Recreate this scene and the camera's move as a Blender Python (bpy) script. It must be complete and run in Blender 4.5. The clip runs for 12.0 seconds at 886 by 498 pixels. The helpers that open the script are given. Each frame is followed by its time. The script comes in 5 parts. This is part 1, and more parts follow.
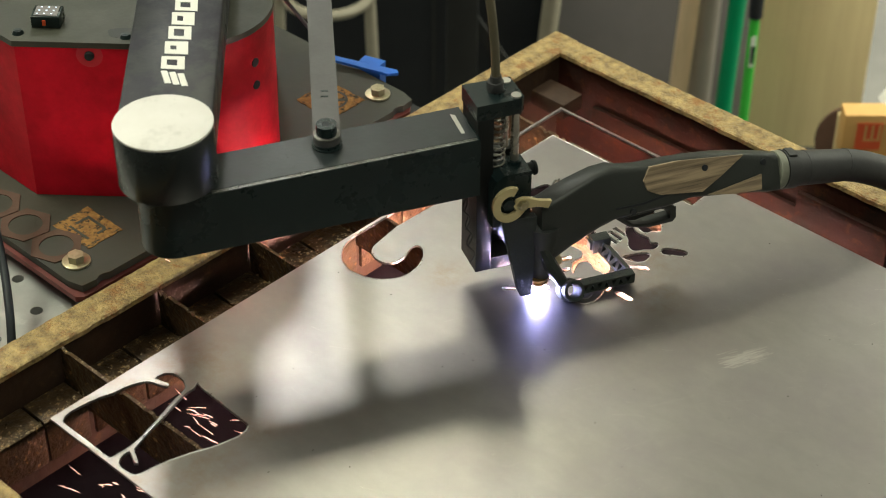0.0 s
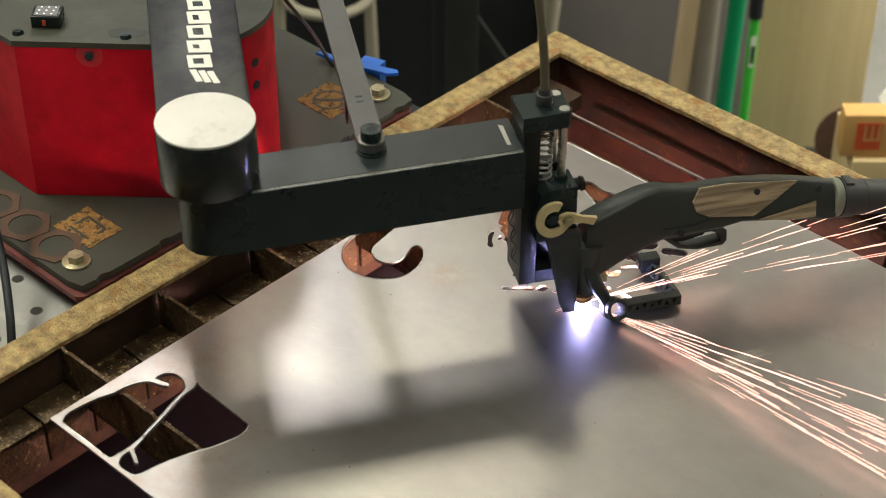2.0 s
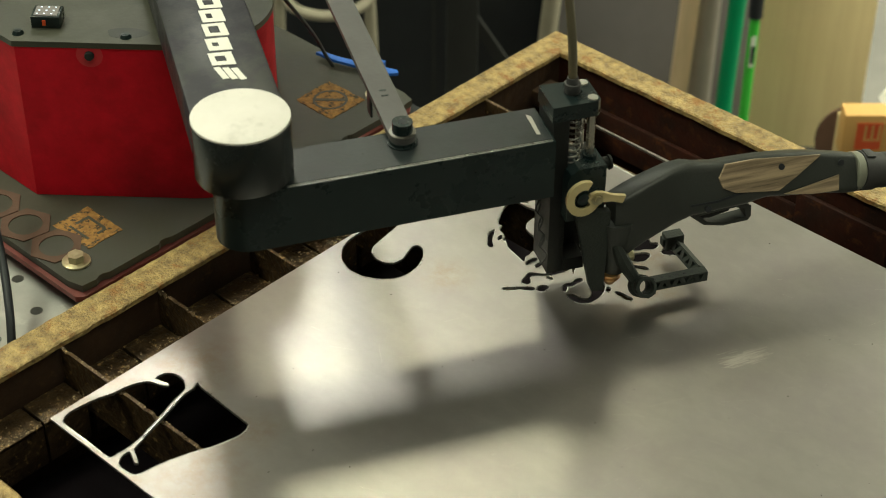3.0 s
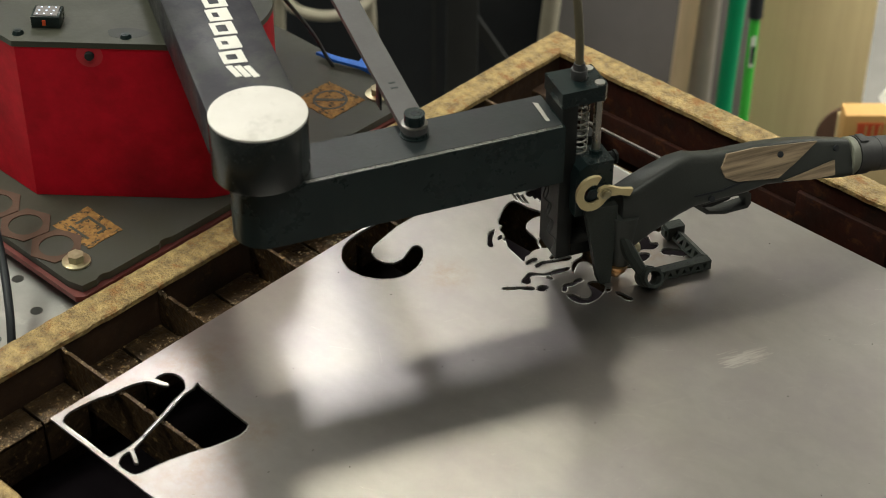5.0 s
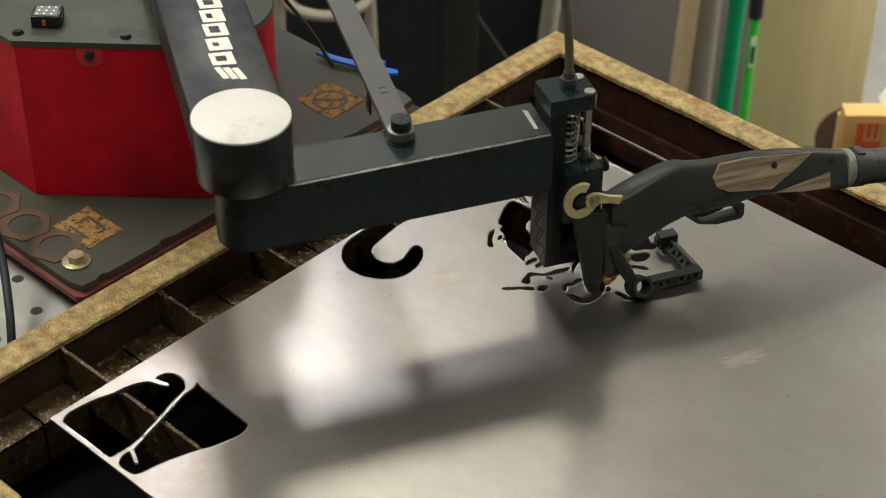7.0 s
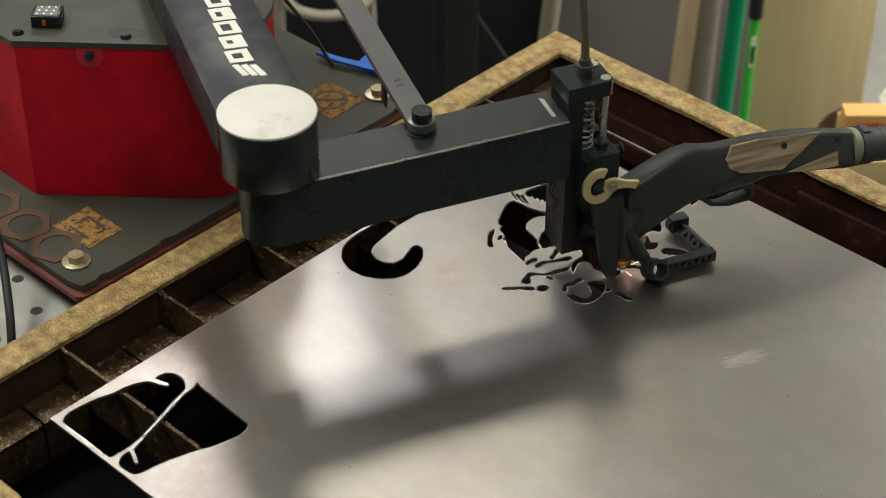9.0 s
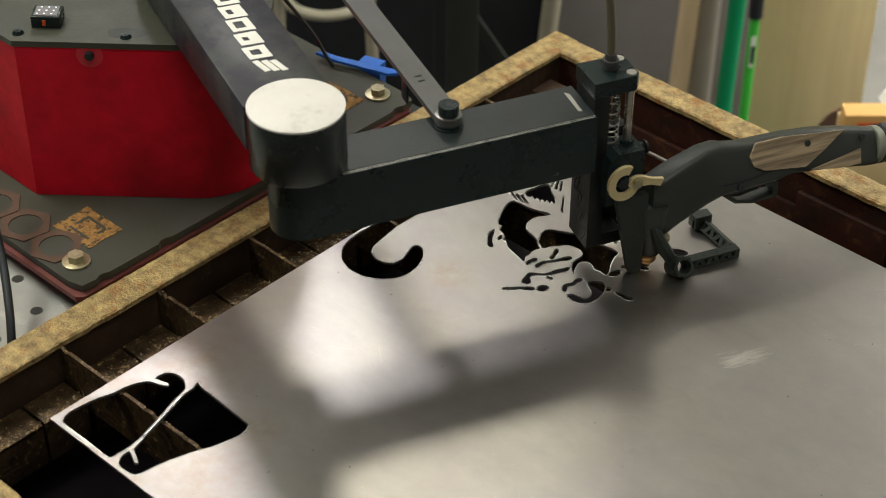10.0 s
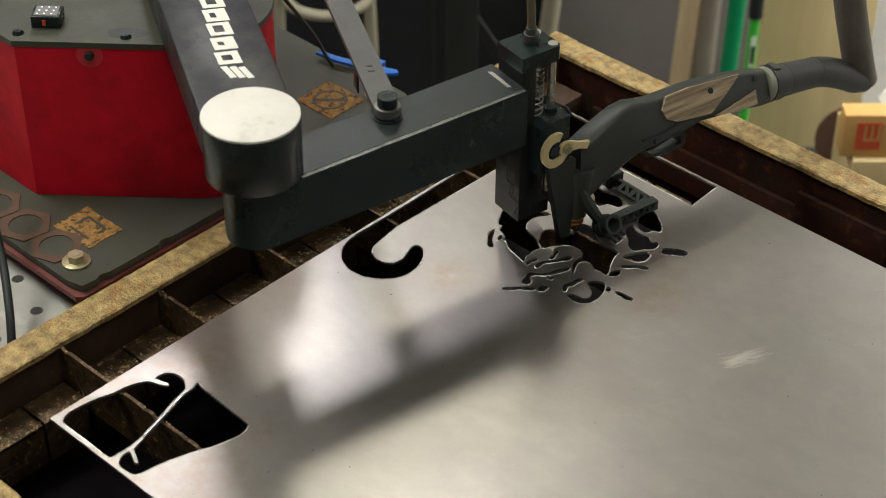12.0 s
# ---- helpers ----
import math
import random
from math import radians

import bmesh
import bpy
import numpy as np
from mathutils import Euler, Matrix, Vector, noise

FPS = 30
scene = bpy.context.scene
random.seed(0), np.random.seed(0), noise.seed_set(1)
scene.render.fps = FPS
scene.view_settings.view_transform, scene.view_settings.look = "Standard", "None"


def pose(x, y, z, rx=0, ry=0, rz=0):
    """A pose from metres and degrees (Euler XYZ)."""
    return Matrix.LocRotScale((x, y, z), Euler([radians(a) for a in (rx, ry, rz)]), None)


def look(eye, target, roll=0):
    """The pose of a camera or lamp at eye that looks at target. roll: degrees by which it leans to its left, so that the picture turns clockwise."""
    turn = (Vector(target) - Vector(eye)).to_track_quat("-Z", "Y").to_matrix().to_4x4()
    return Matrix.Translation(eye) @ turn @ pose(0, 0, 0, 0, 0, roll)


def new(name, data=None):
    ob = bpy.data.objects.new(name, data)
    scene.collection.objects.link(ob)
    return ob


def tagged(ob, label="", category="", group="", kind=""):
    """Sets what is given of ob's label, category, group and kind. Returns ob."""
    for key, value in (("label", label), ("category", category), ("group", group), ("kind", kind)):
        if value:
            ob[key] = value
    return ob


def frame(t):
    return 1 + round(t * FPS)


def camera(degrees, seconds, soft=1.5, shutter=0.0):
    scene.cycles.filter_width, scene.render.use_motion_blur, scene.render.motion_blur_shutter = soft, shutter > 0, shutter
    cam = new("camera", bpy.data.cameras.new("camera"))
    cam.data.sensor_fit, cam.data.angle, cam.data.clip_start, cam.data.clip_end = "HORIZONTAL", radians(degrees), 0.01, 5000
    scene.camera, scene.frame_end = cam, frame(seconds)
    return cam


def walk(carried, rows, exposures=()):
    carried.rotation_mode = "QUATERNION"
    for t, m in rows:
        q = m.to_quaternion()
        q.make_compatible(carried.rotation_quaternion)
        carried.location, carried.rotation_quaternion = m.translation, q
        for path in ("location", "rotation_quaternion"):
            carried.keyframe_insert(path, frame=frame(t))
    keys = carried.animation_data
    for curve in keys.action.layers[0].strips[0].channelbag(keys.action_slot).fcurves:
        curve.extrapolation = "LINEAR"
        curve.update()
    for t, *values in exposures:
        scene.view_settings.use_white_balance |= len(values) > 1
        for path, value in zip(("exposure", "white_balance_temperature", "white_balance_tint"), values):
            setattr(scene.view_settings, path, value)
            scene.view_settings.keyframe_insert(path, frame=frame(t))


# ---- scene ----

# Sheet top is z = 0; x runs along the sheet's far edge, y along its left edge, the workshop floor is at z = -0.9.
FLOOR = -0.9
EYE = (0.9595, -1.1898, 0.9924)
AIM = (0.9595 - 0.5432, -1.1898 + 0.579, 0.9924 - 0.608)
cam = camera(26.76, 12.0, soft=1.0)
cam.data.dof.use_dof, cam.data.dof.focus_distance, cam.data.dof.aperture_fstop = True, 1.62, 7.5
walk(cam, [(0, look(EYE, AIM, 0.295)), (12, look(EYE, AIM, 0.295))],
     exposures=[(0, 0.15, 6500, -3), (0.5, 0.15, 6600, -6), (1.3, 0.15, 6600, -6), (1.5, 0.15, 6500, 2), (2.2, 0.15, 6500, 3), (2.4, 0.15, 6250, 7), (2.5, 0.15, 5850, 10), (2.58, 0.16, 6600, 0), (2.8, 0.2, 6900, -8), (3.2, 0.2, 6900, -8), (4.8, 0.15, 6280, 5), (7.2, 0.15, 6280, 5), (8.8, 0.05, 6280, 5), (9.8, 0.05, 6280, 5), (10.1, 0.15, 6310, 6), (10.5, 0.15, 6150, 8), (10.88, 0.15, 6350, 2), (10.98, 0.17, 6980, -6), (11.6, 0.17, 6980, -6), (11.9, 0.16, 6270, 6), (12, 0.16, 6270, 6)])

# ---- light: two shop lamps under the ceiling, three added fill lamps, faint hall light ----
world = bpy.data.worlds.new("workshop_air")
scene.world = world
world.use_nodes = True
world.node_tree.nodes["Background"].inputs[0].default_value = (0.97, 0.94, 1.0, 1)
world.node_tree.nodes["Background"].inputs[1].default_value = 0.098
scene.view_settings.exposure = 0.0


def area_lamp(name, at, aim, sx, sy, power, colour):
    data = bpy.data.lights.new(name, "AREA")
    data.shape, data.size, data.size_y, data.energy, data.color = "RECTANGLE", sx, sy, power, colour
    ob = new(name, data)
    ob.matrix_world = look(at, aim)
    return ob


area_lamp("key_light", (-1.05, 0.90, 1.98), (0.15, -0.4, 0), 0.26, 0.26, 4.4, (1.0, 0.93, 0.74))
area_lamp("second_light", (-1.85, 0.95, 1.98), (0.1, -0.45, 0), 0.30, 0.30, 8.8, (1.0, 0.95, 0.93))
# Unseen fill lamps, added to brighten the fronts, background and left side
area_lamp("hall_fill", (0.75, -0.7, 2.04), (0.2, -0.1, 0), 1.4, 0.6, 20, (1.0, 0.96, 0.82))
area_lamp("rear_fill", (0.6, 1.5, 1.95), (0.5, 2.5, 1.1), 1.0, 0.4, 240, (1.0, 0.95, 0.84))
area_lamp("left_fill", (-1.22, -0.88, 2.02), (-0.2, -0.35, 0), 1.2, 0.6, 58, (1.0, 0.95, 0.8))


# ---- materials ----
def mat(name, base, rough=0.5, metal=0.0, dark=None, scale=40.0, amount=0.5, bump=0.1, bscale=None, stretch=(1, 1, 1), spots=None, spot_scale=8.0, spot_edge=(0.5, 0.62), rvar=0.12, coat=0.0, sheen=0.5):
    """A surface: base colour, a darker tone in fine grain, and patches of a third colour (rust, dirt, worn paint)."""
    m = bpy.data.materials.new(name)
    m.use_nodes = True
    nt = m.node_tree
    N, L = nt.nodes, nt.links
    b = N["Principled BSDF"]
    b.inputs["Metallic"].default_value = metal
    b.inputs["Coat Weight"].default_value = coat
    b.inputs["Specular IOR Level"].default_value = sheen
    tc = N.new("ShaderNodeTexCoord")
    mp = N.new("ShaderNodeMapping")
    mp.inputs["Scale"].default_value = stretch
    L.new(tc.outputs["Object"], mp.inputs["Vector"])
    n1 = N.new("ShaderNodeTexNoise")
    n1.inputs["Scale"].default_value, n1.inputs["Detail"].default_value, n1.inputs["Roughness"].default_value = scale, 6, 0.65
    L.new(mp.outputs[0], n1.inputs["Vector"])
    mix = N.new("ShaderNodeMix")
    mix.data_type = "RGBA"
    dk = dark or tuple(c * 0.55 for c in base)
    mix.inputs[6].default_value, mix.inputs[7].default_value = (*base, 1), (*dk, 1)
    r1 = N.new("ShaderNodeValToRGB")
    r1.color_ramp.elements[0].position, r1.color_ramp.elements[1].position = 0.35, 0.75
    r1.color_ramp.elements[1].color = (amount, amount, amount, 1)
    L.new(n1.outputs["Fac"], r1.inputs[0])
    L.new(r1.outputs[0], mix.inputs[0])
    out = mix.outputs[2]
    n2 = N.new("ShaderNodeTexNoise")
    n2.inputs["Scale"].default_value, n2.inputs["Detail"].default_value, n2.inputs["Roughness"].default_value = spot_scale, 8, 0.7
    L.new(tc.outputs["Object"], n2.inputs["Vector"])
    if spots:
        r2 = N.new("ShaderNodeValToRGB")
        r2.color_ramp.elements[0].position, r2.color_ramp.elements[1].position = spot_edge
        L.new(n2.outputs["Fac"], r2.inputs[0])
        mx = N.new("ShaderNodeMix")
        mx.data_type = "RGBA"
        mx.inputs[7].default_value = (*spots, 1)
        L.new(r2.outputs[0], mx.inputs[0])
        L.new(out, mx.inputs[6])
        out = mx.outputs[2]
    L.new(out, b.inputs["Base Color"])
    mr = N.new("ShaderNodeMapRange")
    mr.inputs[3].default_value, mr.inputs[4].default_value = max(0.03, rough - rvar), min(1, rough + rvar)
    mr.inputs[1].default_value, mr.inputs[2].default_value = 0.3, 0.7
    L.new(n2.outputs["Fac"], mr.inputs[0])
    L.new(mr.outputs[0], b.inputs["Roughness"])
    if bump:
        nb = N.new("ShaderNodeTexNoise")
        nb.inputs["Scale"].default_value, nb.inputs["Detail"].default_value = bscale or scale * 2, 5
        L.new(mp.outputs[0], nb.inputs["Vector"])
        bp = N.new("ShaderNodeBump")
        bp.inputs["Strength"].default_value, bp.inputs["Distance"].default_value = bump, 0.002
        L.new(nb.outputs["Fac"], bp.inputs["Height"])
        L.new(bp.outputs[0], b.inputs["Normal"])
    return m


def glow(name, colour, strength):
    m = bpy.data.materials.new(name)
    m.use_nodes = True
    b = m.node_tree.nodes["Principled BSDF"]
    b.inputs["Base Color"].default_value = (0.02, 0.02, 0.02, 1)
    b.inputs["Emission Color"].default_value = (*colour, 1)
    b.inputs["Emission Strength"].default_value = strength
    return m


M_SHEET = mat("mill_steel", (0.47, 0.45, 0.435), 0.355, 1.0, (0.40, 0.375, 0.36), 22, 0.7, 0.012, 240, (1, 2, 1), (0.40, 0.365, 0.375), 9, (0.42, 0.72), 0.03)
M_EDGE = mat("cut_steel_edge", (0.60, 0.60, 0.59), 0.36, 1.0, (0.16, 0.14, 0.13), 190, 0.8, 0.4)
M_DROSS = mat("burnt_dross", (0.10, 0.085, 0.07), 0.4, 0.7, (0.03, 0.025, 0.022), 300, 0.9, 0.2)
M_SCRATCH = mat("bright_scratch", (0.66, 0.63, 0.6), 0.5, 1.0, (0.5, 0.48, 0.45), 90, 0.7, 0.1)


def heat_tint(m, places, colour):
    """Brown heat stains left by the cutting, blotchy, round the given places (x, y, reach)."""
    N, L = m.node_tree.nodes, m.node_tree.links
    b = N["Principled BSDF"]
    tc = N.new("ShaderNodeTexCoord")
    noise = N.new("ShaderNodeTexNoise")
    noise.inputs["Scale"].default_value, noise.inputs["Detail"].default_value, noise.inputs["Roughness"].default_value = 55, 7, 0.75
    L.new(tc.outputs["Object"], noise.inputs["Vector"])
    total = None
    for x, y, reach in places:
        far = N.new("ShaderNodeVectorMath")
        far.operation = "DISTANCE"
        far.inputs[1].default_value = (x, y, 0.002)
        L.new(tc.outputs["Object"], far.inputs[0])
        fade = N.new("ShaderNodeMapRange")
        fade.inputs[1].default_value, fade.inputs[2].default_value, fade.inputs[3].default_value, fade.inputs[4].default_value = 0.0, reach, 0.6, 0.0
        L.new(far.outputs["Value"], fade.inputs[0])
        if total:
            most = N.new("ShaderNodeMath")
            most.operation = "MAXIMUM"
            L.new(total, most.inputs[0])
            L.new(fade.outputs[0], most.inputs[1])
            total = most.outputs[0]
        else:
            total = fade.outputs[0]
    edge = N.new("ShaderNodeMapRange")
    edge.inputs[1].default_value, edge.inputs[2].default_value = 0.35, 0.62
    L.new(noise.outputs["Fac"], edge.inputs[0])
    times = N.new("ShaderNodeMath")
    times.operation = "MULTIPLY"
    L.new(total, times.inputs[0])
    L.new(edge.outputs[0], times.inputs[1])
    mx = N.new("ShaderNodeMix")
    mx.data_type = "RGBA"
    mx.inputs[7].default_value = (*colour, 1)
    L.new(times.outputs[0], mx.inputs[0])
    L.new(b.inputs["Base Color"].links[0].from_socket, mx.inputs[6])
    L.new(mx.outputs[2], b.inputs["Base Color"])


heat_tint(M_SHEET, [(0.010, -0.59, 0.045), (0.012, -0.545, 0.04), (0.02, -0.505, 0.04), (0.055, -0.62, 0.045), (0.10, -0.62, 0.04), (0.05, -0.50, 0.035), (0.125, -0.515, 0.03), (0.13, -0.575, 0.06), (0.03, -0.49, 0.05), (0.21, -0.13, 0.05), (0.25, -0.17, 0.04), (0.10, -0.27, 0.03)], (0.36, 0.25, 0.15))
M_RIM = mat("worn_yellow_rim", (0.50, 0.36, 0.155), 0.42, 0.2, (0.05, 0.026, 0.012), 100, 0.95, 1.0, 420, (1, 1, 1), (0.27, 0.125, 0.036), 58, (0.53, 0.64))
M_RUST = mat("rusty_tray_steel", (0.054, 0.029, 0.017), 0.6, 0.1, (0.022, 0.015, 0.011), 24, 1.0, 0.6, 90, (1, 1, 1), (0.10, 0.058, 0.028), 45, (0.58, 0.7), 0.12, 0.0, 0.3)
M_OXIDE = mat("oxide_red_tray_wall", (0.037, 0.0105, 0.0065), 0.6, 0.1, (0.011, 0.009, 0.0075), 22, 1.0, 0.6, 90, (1, 1, 1), (0.07, 0.026, 0.011), 55, (0.55, 0.65), 0.12, 0.0, 0.15)
M_SLAT = mat("burnt_slat_steel", (0.115, 0.072, 0.037), 0.36, 0.55, (0.012, 0.008, 0.006), 48, 1.0, 1.0, 160, (1, 1, 1), (0.42, 0.27, 0.12), 150, (0.58, 0.66))
M_SLAG = mat("bright_slag_beads", (0.42, 0.32, 0.20), 0.34, 0.8, (0.12, 0.07, 0.04), 300, 0.9, 0.3)
M_SUMP = mat("slag_crusted_sump", (0.017, 0.013, 0.0165), 0.85, 0.0, None, 20, 0.5, 0.4, 60, sheen=0.1)
M_BLACK = mat("black_powder_coat", (0.0095, 0.0185, 0.0195), 0.3, 0.0, (0.007, 0.011, 0.012), 20, 0.8, 0.06, 300, (1, 1, 1), (0.02, 0.024, 0.023), 9, (0.55, 0.7), 0.08, 0.0, 0.4)
M_ARMTOP = mat("smudged_grey_coat", (0.027, 0.028, 0.030), 0.42, 0.0, (0.014, 0.015, 0.017), 30, 1.0, 0.06, 300, (1, 1, 1), (0.012, 0.011, 0.02), 24, (0.46, 0.56), 0.18, 0.0, 0.4)
M_FORETOP = mat("teal_black_coat", (0.015, 0.020, 0.022), 0.4, 0.0, (0.008, 0.011, 0.012), 30, 1.0, 0.06, 300, (1, 1, 1), (0.022, 0.022, 0.027), 20, (0.5, 0.64), 0.15, 0.0, 0.4)
M_BAR = mat("grey_steel_bar", (0.088, 0.084, 0.086), 0.5, 0.2, (0.06, 0.057, 0.058), 30, 0.6, 0.06, 250)
M_CAP = mat("brushed_cap", (0.68, 0.65, 0.63), 0.6, 0.15, (0.6, 0.57, 0.54), 40, 0.7, 0.03, 400, (1, 1, 1), (0.42, 0.40, 0.385), 26, (0.52, 0.76))
M_RED = mat("red_painted_steel", (0.56, 0.007, 0.024), 0.55, 0.0, (0.36, 0.006, 0.015), 40, 0.9, 0.05, 200, (1, 1, 1), (0.2, 0.008, 0.014), 7, (0.46, 0.72), 0.12, 0.0, 0.12)
M_REDDIRT = mat("grimy_red_plate", (0.16, 0.028, 0.024), 0.6, 0.0, (0.07, 0.02, 0.016), 14, 0.8, 0.1, 120)
M_REDRUB = mat("rubbed_red_paint", (0.46, 0.013, 0.026), 0.6, 0.0, (0.36, 0.009, 0.018), 60, 0.8, 0.05)
M_PLATE = mat("olive_black_plate", (0.046, 0.047, 0.034), 0.5, 0.1, (0.024, 0.025, 0.019), 16, 0.7, 0.08, 220, (1, 1, 1), (0.055, 0.055, 0.05), 8, (0.5, 0.7))
M_STAIN = mat("oily_grey", (0.018, 0.019, 0.017), 0.5, 0.0, None, 30, 0.5, 0.0)
M_RUSTY_LOGO = mat("rust_orange_etch", (0.34, 0.18, 0.045), 0.8, 0.1, (0.13, 0.055, 0.017), 160, 0.9, 0.4, None, (1, 1, 1), (0.045, 0.036, 0.022), 130, (0.52, 0.58))
M_BROWN = mat("rust_brown_ring", (0.095, 0.05, 0.033), 0.7, 0.1, (0.07, 0.035, 0.022), 60, 0.7, 0.3)
M_ZINC = mat("yellow_zinc", (0.55, 0.5, 0.34), 0.35, 0.8, (0.3, 0.25, 0.14), 90, 0.8, 0.1)
M_BRASS = mat("pale_brass_latch", (0.6, 0.5, 0.28), 0.45, 0.35, (0.45, 0.36, 0.18), 60, 0.6, 0.05)
M_COPPER = mat("copper_nozzle", (0.42, 0.25, 0.11), 0.4, 0.9, (0.2, 0.1, 0.045), 80, 0.7, 0.1)
M_STEEL = mat("ground_steel", (0.6, 0.57, 0.52), 0.28, 1.0, (0.45, 0.42, 0.38), 90, 0.5, 0.03)
M_SPRING = mat("oiled_spring_steel", (0.26, 0.25, 0.23), 0.32, 1.0, (0.12, 0.11, 0.10), 90, 0.7, 0.03)
M_TORCH = mat("charcoal_torch_plastic", (0.021, 0.0245, 0.0225), 0.48, 0.0, (0.022, 0.024, 0.023), 30, 0.6, 0.1, 500)
M_PRINT = mat("grey_printed_plastic", (0.010, 0.015, 0.013), 0.6, 0.0, (0.014, 0.019, 0.016), 60, 0.6, 0.25, 500)
# Lift black, lowered to put that side's weak light into the colour
M_LIFT = mat("dimmed_black_lift", (0.0045, 0.0055, 0.0055), 0.5, 0.0, (0.008, 0.009, 0.009), 40, 0.7, 0.1, 400, (1, 1, 1), (0.011, 0.012, 0.012), 14, (0.56, 0.7), 0.1, 0.0, 0.25)
M_RUBBER = mat("black_rubber", (0.035, 0.035, 0.037), 0.55, 0.0, None, 60, 0.6, 0.15)
M_HOSE = mat("dusty_cable_sleeve", (0.13, 0.115, 0.1), 0.75, 0.0, (0.08, 0.07, 0.06), 60, 0.7, 0.3)
M_OLIVE = mat("olive_air_hose", (0.1, 0.085, 0.05), 0.5, 0.0, (0.05, 0.045, 0.03), 40, 0.7, 0.05)
M_WOODGRIP = mat("zebra_wood_grip", (0.36, 0.27, 0.175), 0.5, 0.0, (0.035, 0.022, 0.014), 58, 1.0, 0.1, 90, (0.22, 1, 5.0))
M_RING = mat("pale_grey_collar", (0.2, 0.205, 0.165), 0.45, 0.1, None, 60, 0.4, 0.05)
M_WHITE = mat("white_print", (0.72, 0.7, 0.66), 0.5, 0.0, (0.6, 0.58, 0.55), 80, 0.4, 0.0)
M_SILVER = mat("silver_label", (0.45, 0.44, 0.41), 0.4, 0.6, (0.4, 0.38, 0.35), 90, 0.6, 0.05)
M_TABLE = mat("grey_fixture_table", (0.46, 0.455, 0.44), 0.42, 0.3, (0.25, 0.245, 0.235), 14, 0.7, 0.05, 200, (1, 1, 1), (0.6, 0.59, 0.56), 9, (0.55, 0.7))
M_BOARD = mat("pale_plywood", (0.78, 0.64, 0.36), 0.6, 0.0, (0.62, 0.46, 0.24), 6, 0.8, 0.08, 60, (6, 6, 0.35), (0.66, 0.52, 0.31), 4, (0.5, 0.7))
M_STICK = mat("bare_timber", (0.72, 0.55, 0.36), 0.65, 0.0, (0.42, 0.31, 0.18), 20, 0.7, 0.1, 60, (4, 4, 0.4))
M_GREEN = mat("dark_green_pole", (0.0, 0.25, 0.1), 0.45, 0.0, (0.0, 0.18, 0.075), 20, 0.6, 0.05)
M_LIME = mat("bright_green_pole", (0.06, 0.48, 0.05), 0.4, 0.0, (0.04, 0.36, 0.04), 20, 0.5, 0.05)
M_BLUE = mat("blue_plastic", (0.02, 0.13, 0.55), 0.4, 0.0, (0.015, 0.09, 0.4), 30, 0.6, 0.05)
M_GREYWALL = mat("grey_sheet_panel", (0.185, 0.17, 0.172), 0.6, 0.1, (0.12, 0.112, 0.112), 5, 0.8, 0.1, 40, (1, 1, 1), (0.17, 0.165, 0.16), 6, (0.55, 0.7))
M_DARKTUBE = mat("dark_grey_tube", (0.024, 0.025, 0.025), 0.5, 0.2, None, 10, 0.6, 0.05)
M_TUBE = mat("grey_leaning_tube", (0.36, 0.33, 0.30), 0.5, 0.2, (0.26, 0.24, 0.22), 8, 0.6, 0.05)
M_DRUM = mat("glossy_black_drum", (0.010, 0.014, 0.015), 0.25, 0.0, (0.008, 0.010, 0.010), 20, 0.7, 0.02, 300, (1, 1, 1), (0.016, 0.019, 0.018), 12, (0.55, 0.7), 0.06, 0.0, 0.5)
M_NAVY = mat("dark_blue_black_panel", (0.006, 0.009, 0.014), 0.6, 0.0, (0.004, 0.006, 0.009), 6, 0.7, 0.05)
M_CARD = mat("orange_carton", (0.52, 0.30, 0.10), 0.7, 0.0, (0.42, 0.24, 0.08), 12, 0.5, 0.05)
M_CARDPALE = mat("pale_carton", (0.55, 0.42, 0.22), 0.7, 0.0, (0.45, 0.34, 0.18), 12, 0.5, 0.05)
M_REDINK = mat("red_print", (0.6, 0.08, 0.02), 0.6, 0.0, None, 30, 0.3, 0.0)
M_WALL = mat("workshop_wall", (0.32, 0.315, 0.3), 0.8, 0.0, (0.25, 0.245, 0.235), 2, 0.8, 0.1, 20)
M_FLOOR = mat("stained_concrete", (0.2, 0.19, 0.175), 0.7, 0.0, (0.12, 0.115, 0.11), 4, 0.8, 0.15, 40)
M_BEIGE = mat("beige_tube", (0.34, 0.31, 0.24), 0.5, 0.1, None, 20, 0.5, 0.05)
M_ARC = glow("plasma_arc", (0.46, 0.45, 1.0), 470)
M_JET = glow("plasma_jet", (1.0, 0.56, 0.53), 1750)
M_SPARK = glow("hot_spark", (1.0, 0.52, 0.42), 4.5)
M_LED = glow("small_led", (0.8, 0.85, 1.0), 1.2)


# ---- mesh helpers ----
def part(name, bm, material, parent=None, label="", smooth=30):
    me = bpy.data.meshes.new(name)
    bmesh.ops.recalc_face_normals(bm, faces=bm.faces)
    bm.to_mesh(me)
    bm.free()
    me.materials.append(material)
    if smooth:
        me.polygons.foreach_set("use_smooth", [True] * len(me.polygons))
        me.set_sharp_from_angle(angle=radians(smooth))
    ob = new(name, me)
    if parent:
        ob.parent = parent
    if label:
        tagged(ob, label)
    return ob


def bevelled(bm, w, seg=2):
    if w:
        es = [e for e in bm.edges if len(e.link_faces) == 2 and e.calc_face_angle(0) > 0.6]
        bmesh.ops.bevel(bm, geom=es, offset=w, segments=seg, affect="EDGES", profile=0.5, clamp_overlap=True)
    return bm


